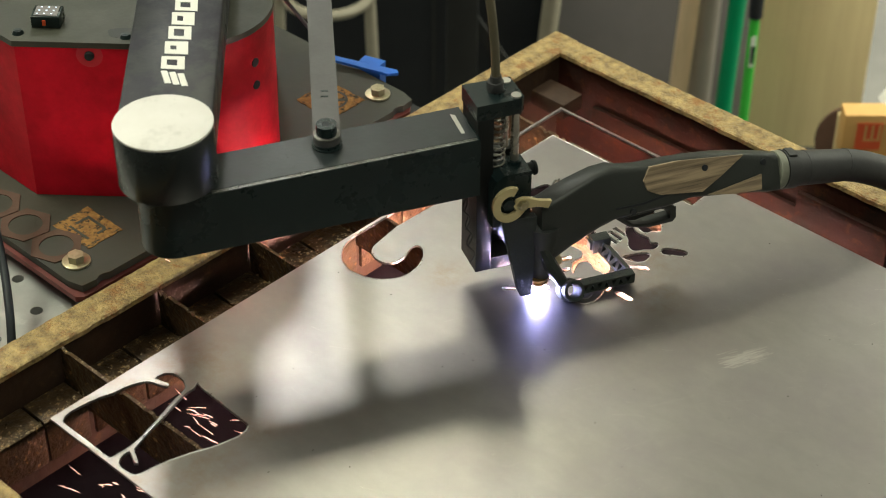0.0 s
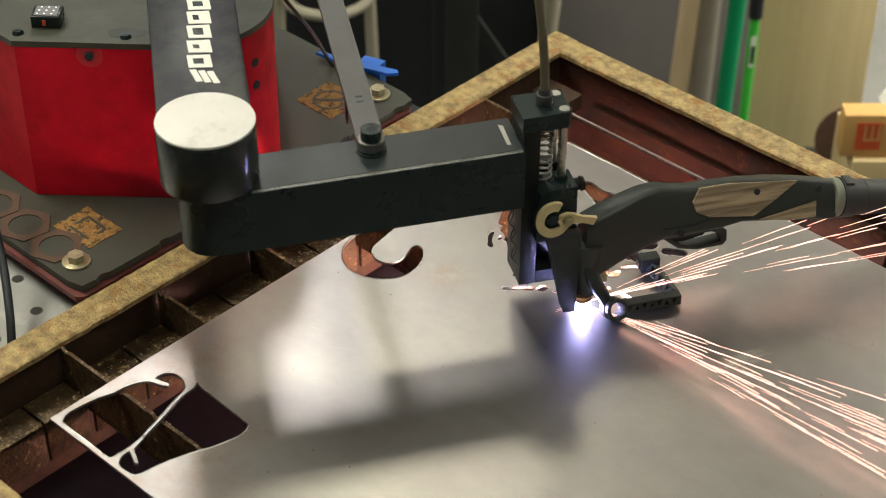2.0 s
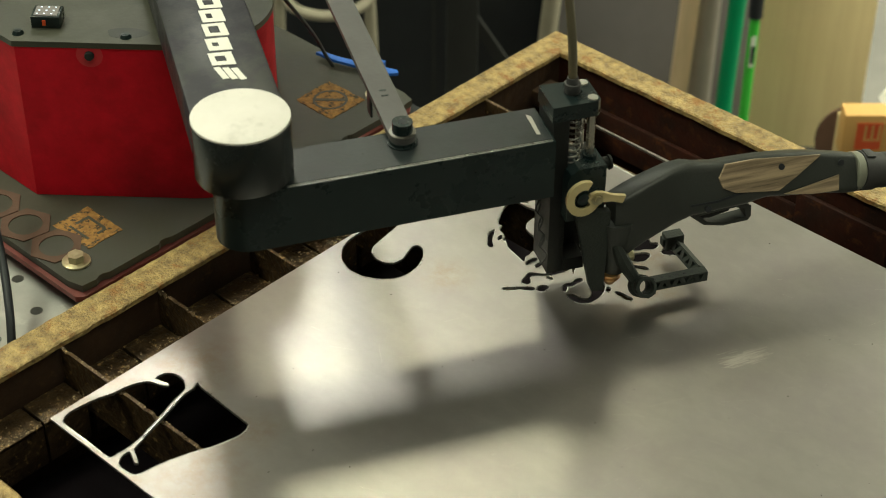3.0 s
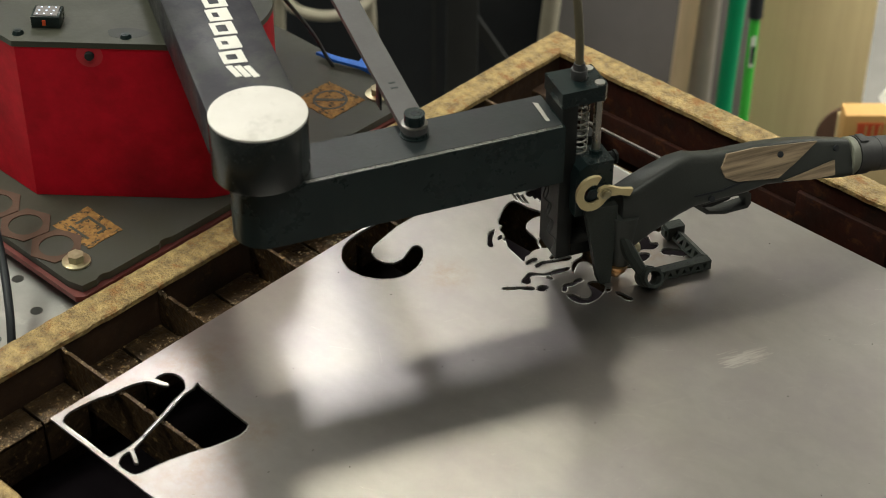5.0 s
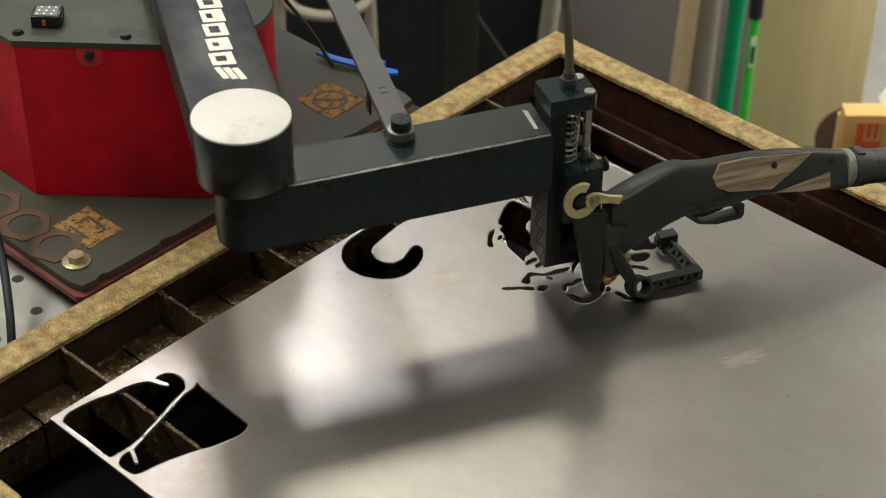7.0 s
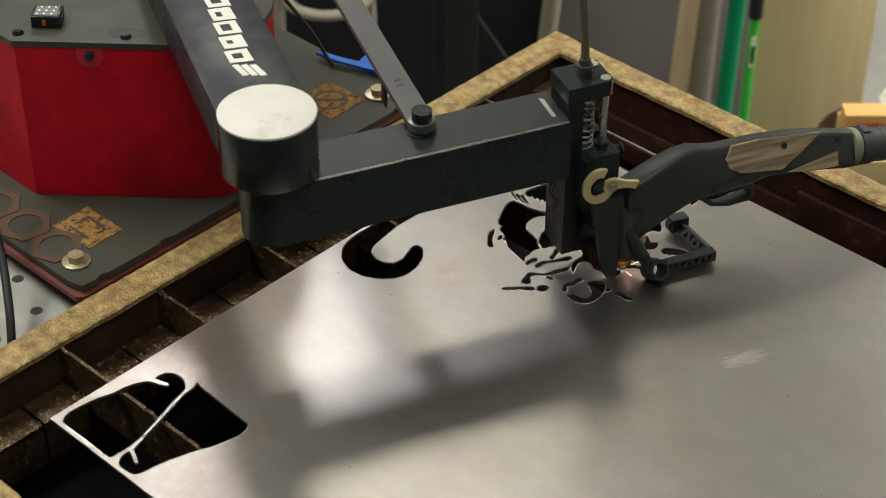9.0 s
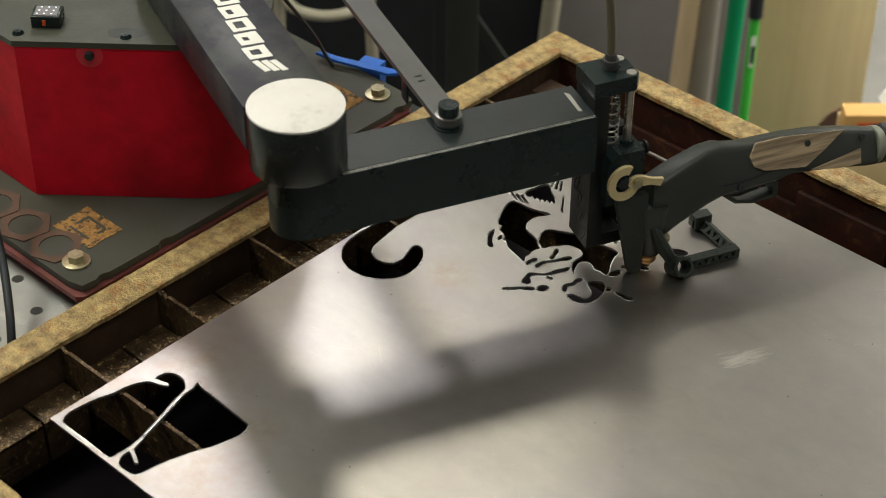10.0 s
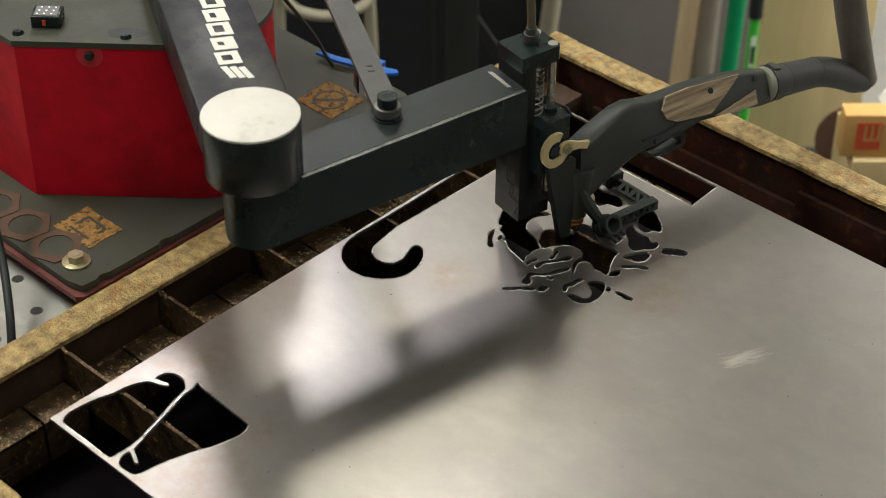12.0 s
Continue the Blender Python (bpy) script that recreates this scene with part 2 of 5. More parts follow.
def box(x0, x1, y0, y1, z0, z1, w=0.0, seg=2):
    bm = bmesh.new()
    bmesh.ops.create_cube(bm, size=1, matrix=Matrix.Translation(((x0 + x1) / 2, (y0 + y1) / 2, (z0 + z1) / 2)) @ Matrix.Diagonal((x1 - x0, y1 - y0, z1 - z0, 1)))
    return bevelled(bm, w, seg)


def cyl(x, y, z0, z1, r, r2=None, seg=32, w=0.0):
    bm = bmesh.new()
    bmesh.ops.create_cone(bm, cap_ends=True, segments=seg, radius1=r, radius2=r if r2 is None else r2, depth=z1 - z0, matrix=Matrix.Translation((x, y, (z0 + z1) / 2)))
    return bevelled(bm, w) if w else bm


def merge(*bms):
    a = bms[0]
    for b in bms[1:]:
        me = bpy.data.meshes.new("joined")
        b.to_mesh(me)
        b.free()
        a.from_mesh(me)
        bpy.data.meshes.remove(me)
    return a


def turned(bm, m):
    bmesh.ops.transform(bm, matrix=m, verts=bm.verts)
    return bm


def prism(pts, z0, z1, w=0.0, holes=()):
    """A plate of the outline pts (and holes in it) between two heights."""
    bm = bmesh.new()
    loops = []
    for ring in (pts, *holes):
        vs = [bm.verts.new((x, y, z1)) for x, y in ring]
        loops.append(vs)
        for a, b in zip(vs, vs[1:] + vs[:1]):
            bm.edges.new((a, b))
    if holes:
        bmesh.ops.triangle_fill(bm, edges=bm.edges[:], use_beauty=True, use_dissolve=False)
    else:
        bm.faces.new(loops[0])
    low = {v: bm.verts.new((v.co.x, v.co.y, z0)) for v in bm.verts[:]}
    for f in bm.faces[:]:
        bm.faces.new([low[v] for v in reversed(f.verts)])
    for vs in loops:
        for a, b in zip(vs, vs[1:] + vs[:1]):
            bm.faces.new((a, b, low[b], low[a]))
    return bevelled(bm, w) if w else bm


def upright(pts, y0, y1, w=0.0, holes=()):
    """A plate whose outline lies in the x-z plane, between y0 and y1."""
    bm = prism(pts, -y1, -y0, w, holes)
    return turned(bm, Matrix.Rotation(radians(90), 4, "X"))


def rod(path, r, seg=12, radii=None):
    """A round bar or hose along a path of points."""
    bm = bmesh.new()
    P = [Vector(p) for p in path]
    rings = []
    across = None
    for i, p in enumerate(P):
        d = (P[min(i + 1, len(P) - 1)] - P[max(i - 1, 0)]).normalized()
        a = across - d * across.dot(d) if across else d.orthogonal()
        a.normalize()
        across = a
        b = d.cross(a)
        rr = radii[i] if radii else r
        rings.append([bm.verts.new(p + rr * (math.cos(k * 2 * math.pi / seg) * a + math.sin(k * 2 * math.pi / seg) * b)) for k in range(seg)])
    for r0, r1 in zip(rings, rings[1:]):
        for k in range(seg):
            bm.faces.new((r0[k], r0[(k + 1) % seg], r1[(k + 1) % seg], r1[k]))
    bm.faces.new(rings[0])
    bm.faces.new(list(reversed(rings[-1])))
    return bm


def smooth_path(pts, n=8):
    """Points along a soft curve through pts."""
    P = [Vector(p) for p in pts]
    P = [P[0] * 2 - P[1]] + P + [P[-1] * 2 - P[-2]]
    out = []
    for i in range(1, len(P) - 2):
        a, b, c, d = P[i - 1:i + 3]
        for k in range(n):
            t = k / n
            out.append(0.5 * (2 * b + (c - a) * t + (2 * a - 5 * b + 4 * c - d) * t * t + (3 * b - a - 3 * c + d) * t ** 3))
    return out + [P[-2]]


def soft_ring(pts, n=3):
    """A closed outline, rounded between its corners."""
    P = [Vector((*p, 0)) for p in pts]
    out = []
    for i in range(len(P)):
        a, b, c, d = P[i - 1], P[i], P[(i + 1) % len(P)], P[(i + 2) % len(P)]
        for k in range(n):
            t = k / n
            q = b.lerp(c, t) + (0.1 * (c - b).length * math.sin(math.pi * t) * ((b - a).normalized() - (d - c).normalized()) if (c - b).length < 0.03 else Vector())
            out.append((q.x, q.y))
    return out


def loft(sections, square=0.55, roll=lambda x: 0.0):
    """A body through rounded cross sections (x, z bottom, z top, y centre, half width), each rolled about the length."""
    bm = bmesh.new()
    rings = []
    seg = 24
    for x, zb, zt, yc, hw in sections:
        ring = []
        for k in range(seg):
            a = 2 * math.pi * k / seg
            c, s = math.cos(a), math.sin(a)
            c, s = hw * math.copysign(abs(c) ** square, c), (zt - zb) / 2 * math.copysign(abs(s) ** square, s)
            cr, sr = math.cos(roll(x)), math.sin(roll(x))
            ring.append(bm.verts.new((x, yc + c * cr - s * sr, (zb + zt) / 2 + c * sr + s * cr)))
        rings.append(ring)
    for r0, r1 in zip(rings, rings[1:]):
        for k in range(seg):
            bm.faces.new((r0[k], r0[(k + 1) % seg], r1[(k + 1) % seg], r1[k]))
    bm.faces.new(rings[0])
    bm.faces.new(list(reversed(rings[-1])))
    return bm


def hexagon(x, y, r, turn=0.0, n=6):
    return [(x + r * math.cos(turn + k * 2 * math.pi / n), y + r * math.sin(turn + k * 2 * math.pi / n)) for k in range(n)]


def thing(name, at, label, category, group="", kind=""):
    ob = new(name)
    ob.empty_display_size = 0.02
    ob.location = at
    return tagged(ob, label, category, group, kind)


def structure(name, bm, material, label):
    return tagged(part(name, bm, material, None, "", 30), label, name.split("_")[0], "", "structure")


# ---- the hall ----
structure("floor", box(-3, 3.2, -3.2, 3, FLOOR - 0.05, FLOOR), M_FLOOR, "stained grey concrete workshop floor")
structure("ceiling", box(-3, 3.2, -3.2, 3, 2.1, 2.2), M_WALL, "plain grey workshop ceiling")
structure("wall_north", box(-3, 3.2, 3.0, 3.12, FLOOR, 2.1), M_WALL, "plain grey workshop wall")
structure("wall_south", box(-3, 3.2, -3.32, -3.2, FLOOR, 2.1), M_WALL, "plain grey workshop wall")
structure("wall_west", box(-3.12, -3, -3.2, 3.0, FLOOR, 2.1), M_WALL, "plain grey workshop wall")
structure("wall_east", box(3.2, 3.32, -3.2, 3.0, FLOOR, 2.1), M_WALL, "plain grey workshop wall")

# ---- the cutting table: a rusty tray with a yellow rim and slats ----
XI, XO, YI, YO, XE, YN = -0.066, -0.097, 0.0755, 0.104, 1.30, -0.683
table = thing("cutting_table", (0.5, -0.3, FLOOR), "rusty steel plasma cutting table with worn yellow rim", "table")


def tpart(name, bm, material, label=""):
    return part(name, turned(bm, Matrix.Translation((-0.5, 0.3, -FLOOR))), material, table, label)


def rim_bar(x0, x1, y0, y1, along):
    """An angle-iron rim whose edges and top are worn uneven, mitred by butt joints."""
    wear = random.Random(int(1000 * (x0 + 2 * y1)) + along)
    lo, hi = (y0, y1) if along else (x0, x1)
    n = int((hi - lo) / 0.006)
    bm = bmesh.new()
    rows = []
    dent = [wear.uniform(-1, 1) for k in range(n + 5)]
    for k in range(n + 1):
        t = lo + (hi - lo) * k / n
        soft = (dent[k] + 2 * dent[k + 1] + dent[k + 2]) / 4
        inner, outer = 0.0009 * soft, 0.0008 * dent[k + 3]
        a, b = (x0 - outer * 0.5, x1 + inner) if along else (y0 + inner, y1 - outer * 0.5)
        if k in (0, n):
            a, b = (x0, x1) if along else (y0, y1)
        row = []
        for side, z in ((a, -0.004), (a, 0.0006), (a + 0.0016, 0.0019 + 0.0003 * soft), ((a + b) / 2, 0.0021 + 0.0003 * dent[k]), (b - 0.0016, 0.0019 + 0.0004 * dent[k + 2]), (b, 0.0006), (b, -0.004)):
            row.append(bm.verts.new((side, t, z) if along else (t, side, z)))
        rows.append(row)
    for p, q in zip(rows, rows[1:]):
        for k in range(7):
            j = (k + 1) % 7
            bm.faces.new((p[k], p[j], q[j], q[k]))
    bm.faces.new(rows[0])
    bm.faces.new(rows[-1])
    return bm


tpart("rim", rim_bar(XO, XI, YN - 0.03, YO, 1), M_RIM, "worn yellow rim with rust and scale")
tpart("rim", rim_bar(XI + 0.0005, XE + 0.03, YI, YO, 0), M_RIM, "worn yellow rim with rust and scale")
tpart("rim", rim_bar(XI + 0.0005, XE + 0.03, YN - 0.03, YN, 0), M_RIM, "worn orange rim with rust and scale")
tpart("rim", rim_bar(XE, XE + 0.03, YN + 0.0005, YI - 0.0005, 1), M_RIM, "worn yellow rim with rust and scale")
tpart("tray_wall", box(XO, XI - 0.003, YN - 0.03, YO, -0.3, -0.0045), M_RUST, "rust-brown tray wall")
tpart("tray_wall", box(XI - 0.0025, XE + 0.03, YI + 0.003, YO, -0.3, -0.0045), M_OXIDE, "rust-brown tray wall")
tpart("tray_wall", box(XI - 0.0025, XE + 0.03, YN - 0.03, YN - 0.003, -0.3, -0.0045), M_RUST, "rust-brown tray wall")
tpart("tray_wall", box(XE + 0.003, XE + 0.03, YN - 0.0025, YI + 0.0025, -0.3, -0.0045), M_RUST, "rust-brown tray wall")
tpart("sump", box(XI - 0.0025, XE + 0.0025, YN - 0.0025, YI + 0.0025, -0.3, -0.13), M_SUMP, "black sump of the tray")
for lx, ly in ((-0.07, -0.68), (-0.07, 0.07), (1.29, 0.07), (1.29, -0.68)):
    tpart("leg", box(lx - 0.022, lx + 0.022, ly - 0.022, ly + 0.022, FLOOR, -0.3, 0.003), M_RUST)

SLATS = [-0.555 + 0.1035 * k for k in range(6)]
rng = random.Random(4)


def slat(y):
    """A flat bar on edge, its top nibbled by old cuts."""
    xs = np.linspace(XI + 0.001, XE - 0.001, 420)
    pts = [(float(x), -0.0024 - (rng.uniform(0.001, 0.005) if rng.random() < 0.09 else rng.random() * 0.0004)) for x in xs]
    return turned(upright([(xs[-1], -0.052), *reversed(pts), (xs[0], -0.052)], y - 0.0016, y + 0.0016), Matrix())


for y in SLATS:
    tpart("slat", slat(y), M_SLAT)
# notched angle irons that carry the slats
for k, y in enumerate([SLATS[0] - 0.1035] + SLATS[:-1]):
    mid = y + 0.0575
    for y0, y1 in ((y + 0.003, mid - 0.0012), (mid + 0.0012, y + 0.1005)):
        b = merge(box(XI + 0.001, XI + 0.032, y0, y1, -0.042, -0.038, 0.001), box(XI + 0.028, XI + 0.032, y0, y1, -0.08, -0.0385, 0.0008))
        tpart("slat_ledge", b, M_SLAT, "notched slat ledge crusted with slag")
# slag beads crusted on the ledges and slat tops
crust = bmesh.new()
crng = random.Random(9)


def bead(x, y, z, r):
    vs = [crust.verts.new((x + r * dx * crng.uniform(0.7, 1.4), y + r * dy * crng.uniform(0.7, 1.6), z + r * 0.7 * dz)) for dx, dy, dz in ((1, 0, 0), (0, 1, 0), (-1, 0, 0), (0, -1, 0), (0, 0, 1))]
    for k in range(4):
        crust.faces.new((vs[k], vs[(k + 1) % 4], vs[4]))


for k in range(950):
    y = crng.uniform(-0.65, 0.0)
    u = crng.random() ** 0.25
    bead(XI + 0.004 + 0.0275 * u, y, -0.0381, crng.uniform(0.0005, 0.0011) * (1.7 if crng.random() < 0.12 else 1))
for k in range(420):
    bead(crng.uniform(XI, 0.26), crng.choice(SLATS) + crng.uniform(-0.0014, 0.0014), -0.0026, crng.uniform(0.0004, 0.0010))
tagged(tpart("slag_crust", crust, M_SLAG, "bright slag beads"), kind="stuff")
tpart("corner_block", box(XI + 0.002, XI + 0.045, 0.03, 0.06, -0.04, -0.022, 0.002), M_RUST)
tpart("back_ledge", box(XI + 0.05, XE, YI - 0.006, YI - 0.001, -0.085, -0.04, 0.001), M_OXIDE)
tpart("back_plate", box(0.235, 0.335, YI - 0.012, YI - 0.0065, -0.08, -0.018, 0.001), M_OXIDE, "dark plate bolted inside the tray wall")

# ---- the steel sheet with its cut-outs (outlines in millimetres) ----
CUTS = {}
CUTS["scroll_a"] = [(10.7, -611.5), (6.1, -591.7), (12.8, -563.2), (18.5, -539.1), (25.1, -532.9), (37.6, -527.6), (36.1, -525.2), (23.5, -528.7), (23.1, -522.5), (26.5, -516.5), (36.1, -513.9), (45.3, -516.5), (50.9, -522.4), (53.2, -533.1), (59.9, -553.1), (65.5, -572.0), (69.6, -588.2), (69.4, -605.7), (68.7, -611.5)]
CUTS["scroll_b"] = [(72.9, -585.9), (69.1, -573.8), (57.8, -535.2), (54.6, -522.6), (54.5, -514.3), (51.5, -508.7), (57.9, -510.1), (117.9, -513.2), (119.5, -538.0), (112.5, -557.7), (103.9, -581.4), (100.0, -600.4), (97.6, -609.4), (90.6, -611.5), (81.7, -611.5), (76.4, -607.5), (73.7, -599.9), (74.7, -596.3), (86.9, -601.8), (88.8, -600.0), (75.5, -593.0)]
CUTS["hook"] = [(25.7, -281.6), (29.4, -289.4), (34.7, -293.3), (44.6, -294.9), (53.3, -291.1), (56.9, -284.3), (55.9, -274.1), (51.8, -263.5), (52.2, -257.5), (57.1, -256.2), (64.2, -260.7), (70.6, -270.2), (74.8, -283.7), (73.7, -297.9), (67.1, -308.5), (55.4, -317.4), (42.2, -321.4), (27.9, -319.7), (12.7, -309.7), (5.9, -298.2), (3.5, -286.9)]
CUTS["body_a"] = [(69.3, -156.0), (72.2, -165.3), (77.8, -175.3), (84.4, -184.2), (87.4, -183.7), (89.3, -188.9), (95.0, -191.5), (100.3, -194.4), (102.6, -199.2), (105.5, -198.7), (111.5, -203.2), (120.5, -205.8), (130.7, -208.4), (136.7, -209.3), (132.6, -203.2), (133.2, -199.3), (132.1, -193.6), (132.6, -189.7), (133.9, -185.1), (127.1, -180.3), (119.5, -176.2), (110.6, -174.3), (103.6, -169.4), (100.6, -160.6), (101.6, -152.6), (106.4, -145.7), (108.0, -140.6), (97.3, -143.7), (83.5, -147.3), (69.6, -148.6)]
CUTS["body_b"] = [(137.1, -182.1), (139.1, -176.8), (144.0, -171.0), (148.8, -165.2), (156.9, -163.2), (164.1, -164.2), (167.6, -169.8), (166.9, -178.2), (170.7, -185.7), (178.4, -192.5), (172.2, -179.9), (174.7, -173.0), (182.4, -172.3), (187.0, -175.6), (192.9, -174.3), (200.3, -174.9), (193.8, -161.5), (189.0, -149.4), (187.5, -142.9), (173.1, -143.2), (161.4, -138.4), (154.3, -133.7), (143.5, -130.2), (134.4, -136.5), (132.9, -142.6), (141.1, -147.5), (134.2, -151.8), (127.6, -155.7), (121.1, -159.7), (119.8, -164.3), (123.1, -172.7), (131.9, -183.6)]
CUTS["disc"] = [(175.2, -99.9), (180.9, -103.8), (187.9, -102.9), (190.1, -96.1), (195.0, -94.9), (191.6, -86.6), (182.1, -79.3), (172.6, -73.0), (166.2, -73.1), (165.7, -83.1)]
CUTS["wing_right"] = [(182.1, -122.1), (190.6, -131.0), (197.1, -130.5), (201.0, -123.4), (207.1, -117.6), (203.5, -107.4), (199.2, -111.6), (193.1, -107.1), (184.9, -108.0), (177.6, -106.9), (171.4, -102.3), (168.6, -108.5)]
CUTS["wing_low"] = [(202.2, -144.6), (210.3, -139.1), (211.8, -133.2), (208.1, -124.5), (196.6, -137.7), (193.6, -145.0)]
CUTS["slit_a"] = [(178.4, -134.8), (179.0, -130.8), (164.0, -129.1), (162.6, -132.8)]
CUTS["slit_b"] = [(178.1, -128.2), (177.5, -124.2), (163.2, -121.8), (161.4, -125.8)]
CUTS["slit_c"] = [(176.5, -120.6), (175.1, -117.3), (163.0, -115.1), (161.5, -118.8)]
CUTS["wing"] = [(76.9, -134.3), (77.6, -131.3), (82.5, -133.8), (82.7, -130.0), (87.6, -132.6), (87.7, -128.8), (92.1, -130.7), (91.3, -126.7), (96.5, -128.9), (95.4, -125.1), (99.7, -127.0), (97.4, -122.0), (85.6, -113.8), (75.8, -107.2), (70.5, -120.9), (69.0, -130.9)]
CUTS["barb_a"] = [(71.2, -145.8), (72.1, -143.7), (59.9, -138.4), (59.2, -141.5)]
CUTS["barb_b"] = [(75.9, -144.9), (78.7, -143.5), (65.0, -137.2), (64.3, -140.3)]
CUTS["barb_c"] = [(81.0, -143.7), (82.8, -141.9), (69.5, -135.3), (68.8, -138.4)]
CUTS["barb_d"] = [(77.4, -97.0), (75.4, -96.4), (78.7, -105.7), (81.2, -109.5)]
CUTS["barb_e"] = [(87.6, -108.2), (77.9, -92.8), (76.9, -94.9), (84.6, -108.7)]
CUTS["barb_f"] = [(92.0, -107.7), (83.1, -94.1), (81.5, -95.5), (89.9, -108.5)]
CUTS["barb_g"] = [(110.9, -130.7), (114.6, -131.9), (101.1, -113.7), (96.0, -110.0)]
CUTS["upper"] = [(106.9, -91.1), (119.3, -96.3), (131.5, -101.4), (134.9, -93.5), (145.6, -90.4), (142.7, -81.2), (131.0, -76.6), (118.1, -80.3), (106.0, -77.1), (97.7, -80.1)]
CUTS["cloud_a"] = [(141.6, -211.2), (141.5, -205.8), (143.8, -200.3), (141.3, -198.2), (138.1, -203.5), (139.0, -210.4)]
CUTS["cloud_b"] = [(150.3, -208.4), (150.7, -201.5), (154.4, -194.6), (160.0, -186.0), (163.8, -179.0), (162.4, -175.9), (157.6, -179.4), (154.9, -187.5), (150.6, -193.8), (146.8, -200.7), (147.8, -208.6)]
CUTS["cloud_c"] = [(151.7, -190.6), (150.8, -183.6), (146.5, -175.4), (144.5, -176.2), (147.6, -184.4), (148.7, -190.1)]
CUTS["cloud_d"] = [(158.9, -231.6), (159.7, -226.6), (154.9, -222.6), (155.8, -218.5), (161.8, -212.8), (166.4, -206.2), (169.1, -200.4), (172.1, -192.0), (170.3, -188.3), (166.7, -193.9), (163.0, -200.7), (160.8, -209.4), (155.0, -213.8), (149.7, -218.9), (151.0, -224.1), (152.9, -232.0)]
CUTS["cloud_e"] = [(169.6, -212.9), (170.8, -210.6), (165.8, -210.0), (164.2, -212.6)]
CUTS["sliver_a"] = [(149.7, -251.1), (159.3, -240.8), (168.7, -234.0), (166.9, -230.5), (158.5, -236.3), (152.1, -243.5), (147.0, -249.4)]
CUTS["sliver_b"] = [(174.3, -230.9), (176.2, -225.8), (174.6, -221.0), (168.0, -225.1), (169.3, -230.3)]
CUTS["curl"] = [(188.2, -217.6), (189.9, -215.9), (186.6, -210.5), (189.1, -206.0), (189.1, -200.7), (190.6, -195.0), (188.2, -192.9), (184.5, -197.5), (185.4, -203.1), (182.2, -208.3), (184.0, -214.1)]
CUTS["crescent"] = [(198.0, -220.9), (204.4, -221.1), (211.7, -217.3), (215.0, -210.0), (214.6, -199.8), (211.2, -190.3), (205.1, -184.4), (195.2, -193.8), (204.3, -200.1), (209.0, -207.3), (207.7, -211.7), (202.4, -213.6), (195.4, -214.9), (193.1, -218.2)]
CUTS["sliver_c"] = [(215.4, -191.7), (215.9, -186.9), (211.7, -185.6), (211.4, -189.1)]
CUTS["sliver_d"] = [(228.9, -189.3), (237.3, -187.6), (237.3, -184.5), (230.9, -184.2), (223.9, -184.6), (219.9, -187.3)]
CUTS["sliver_e"] = [(203.4, -157.8), (212.2, -149.3), (221.6, -144.7), (220.9, -142.2), (212.0, -145.2), (204.4, -151.3), (201.2, -156.6)]
CUTS["sliver_f"] = [(205.6, -172.1), (207.2, -164.0), (204.0, -161.6), (201.1, -166.5), (200.5, -173.6)]
CUTS["sliver_g"] = [(216.8, -117.3), (223.9, -112.7), (233.3, -104.9), (231.6, -100.9), (218.4, -105.6), (211.9, -111.8)]
CUTS["sliver_h"] = [(102.5, -211.7), (96.3, -206.3), (90.7, -197.9), (86.6, -192.6), (85.9, -197.9), (92.3, -207.9), (100.5, -214.7)]
CUTS["sliver_i"] = [(100.0, -201.6), (98.9, -195.8), (96.5, -194.7), (97.9, -201.4)]
CUTS["hook"] += [(3.5, -270), (3.2, -150), (3.0, -2.8), (100, -3.0), (190.2, -3.2), (191.4, -42.5), (100, -41.5), (26, -42.8), (25.6, -90), (24.5, -140), (20.5, -250)]
sheet = thing("steel_sheet", (0, 0, -0.002), "bare mill-finish steel sheet with plasma-cut openings", "steel sheet")
outline = [(0, 0), (0.4, 0), (0.8, 0), (1.2, 0), (1.2, -0.3), (1.2, -0.6155), (0.8, -0.6155), (0.4, -0.6155), (0.2, -0.6155), (0.0, -0.6155), (0, -0.4), (0, -0.2)]
rings = []
for name, ring in CUTS.items():
    ring = [(x / 1000, y / 1000) for x, y in ring]
    rings.append(ring if name.startswith(("slit", "barb")) else soft_ring(ring))
part("plate", turned(prism(outline, -0.002, 0, 0, rings), Matrix.Translation((0, 0, 0.002))), M_SHEET, sheet, "bare brushed-looking steel with faint scratches", 20)
for ring in rings:
    beads = bmesh.new()
    n = len(ring)
    area = sum(a[0] * b[1] - b[0] * a[1] for a, b in zip(ring, ring[1:] + ring[:1]))
    side = 1 if area > 0 else -1
    vs = []
    for i in range(n):
        a, b, c = Vector(ring[i - 1]), Vector(ring[i]), Vector(ring[(i + 1) % n])
        d = ((b - a).normalized() + (c - b).normalized())
        d = d.normalized() if d.length > 1e-4 else Vector((1, 0))
        o = Vector((d.y, -d.x)) * side * 0.0007
        vs.append([beads.verts.new((b.x, b.y, 0.0024)), beads.verts.new((b.x + o.x, b.y + o.y, 0.00203)), beads.verts.new((b.x - o.x * 0.4, b.y - o.y * 0.4, 0.0004))])
    for i in range(n):
        p, q = vs[i], vs[(i + 1) % n]
        beads.faces.new((p[0], q[0], q[1], p[1]))
        beads.faces.new((p[0], p[2], q[2], q[0]))
    part("cut_lip", beads, M_EDGE, sheet)
# dross and spatter: tiny burnt beads along the cuts and loose specks on the sheet
dross = bmesh.new()
drng = random.Random(17)


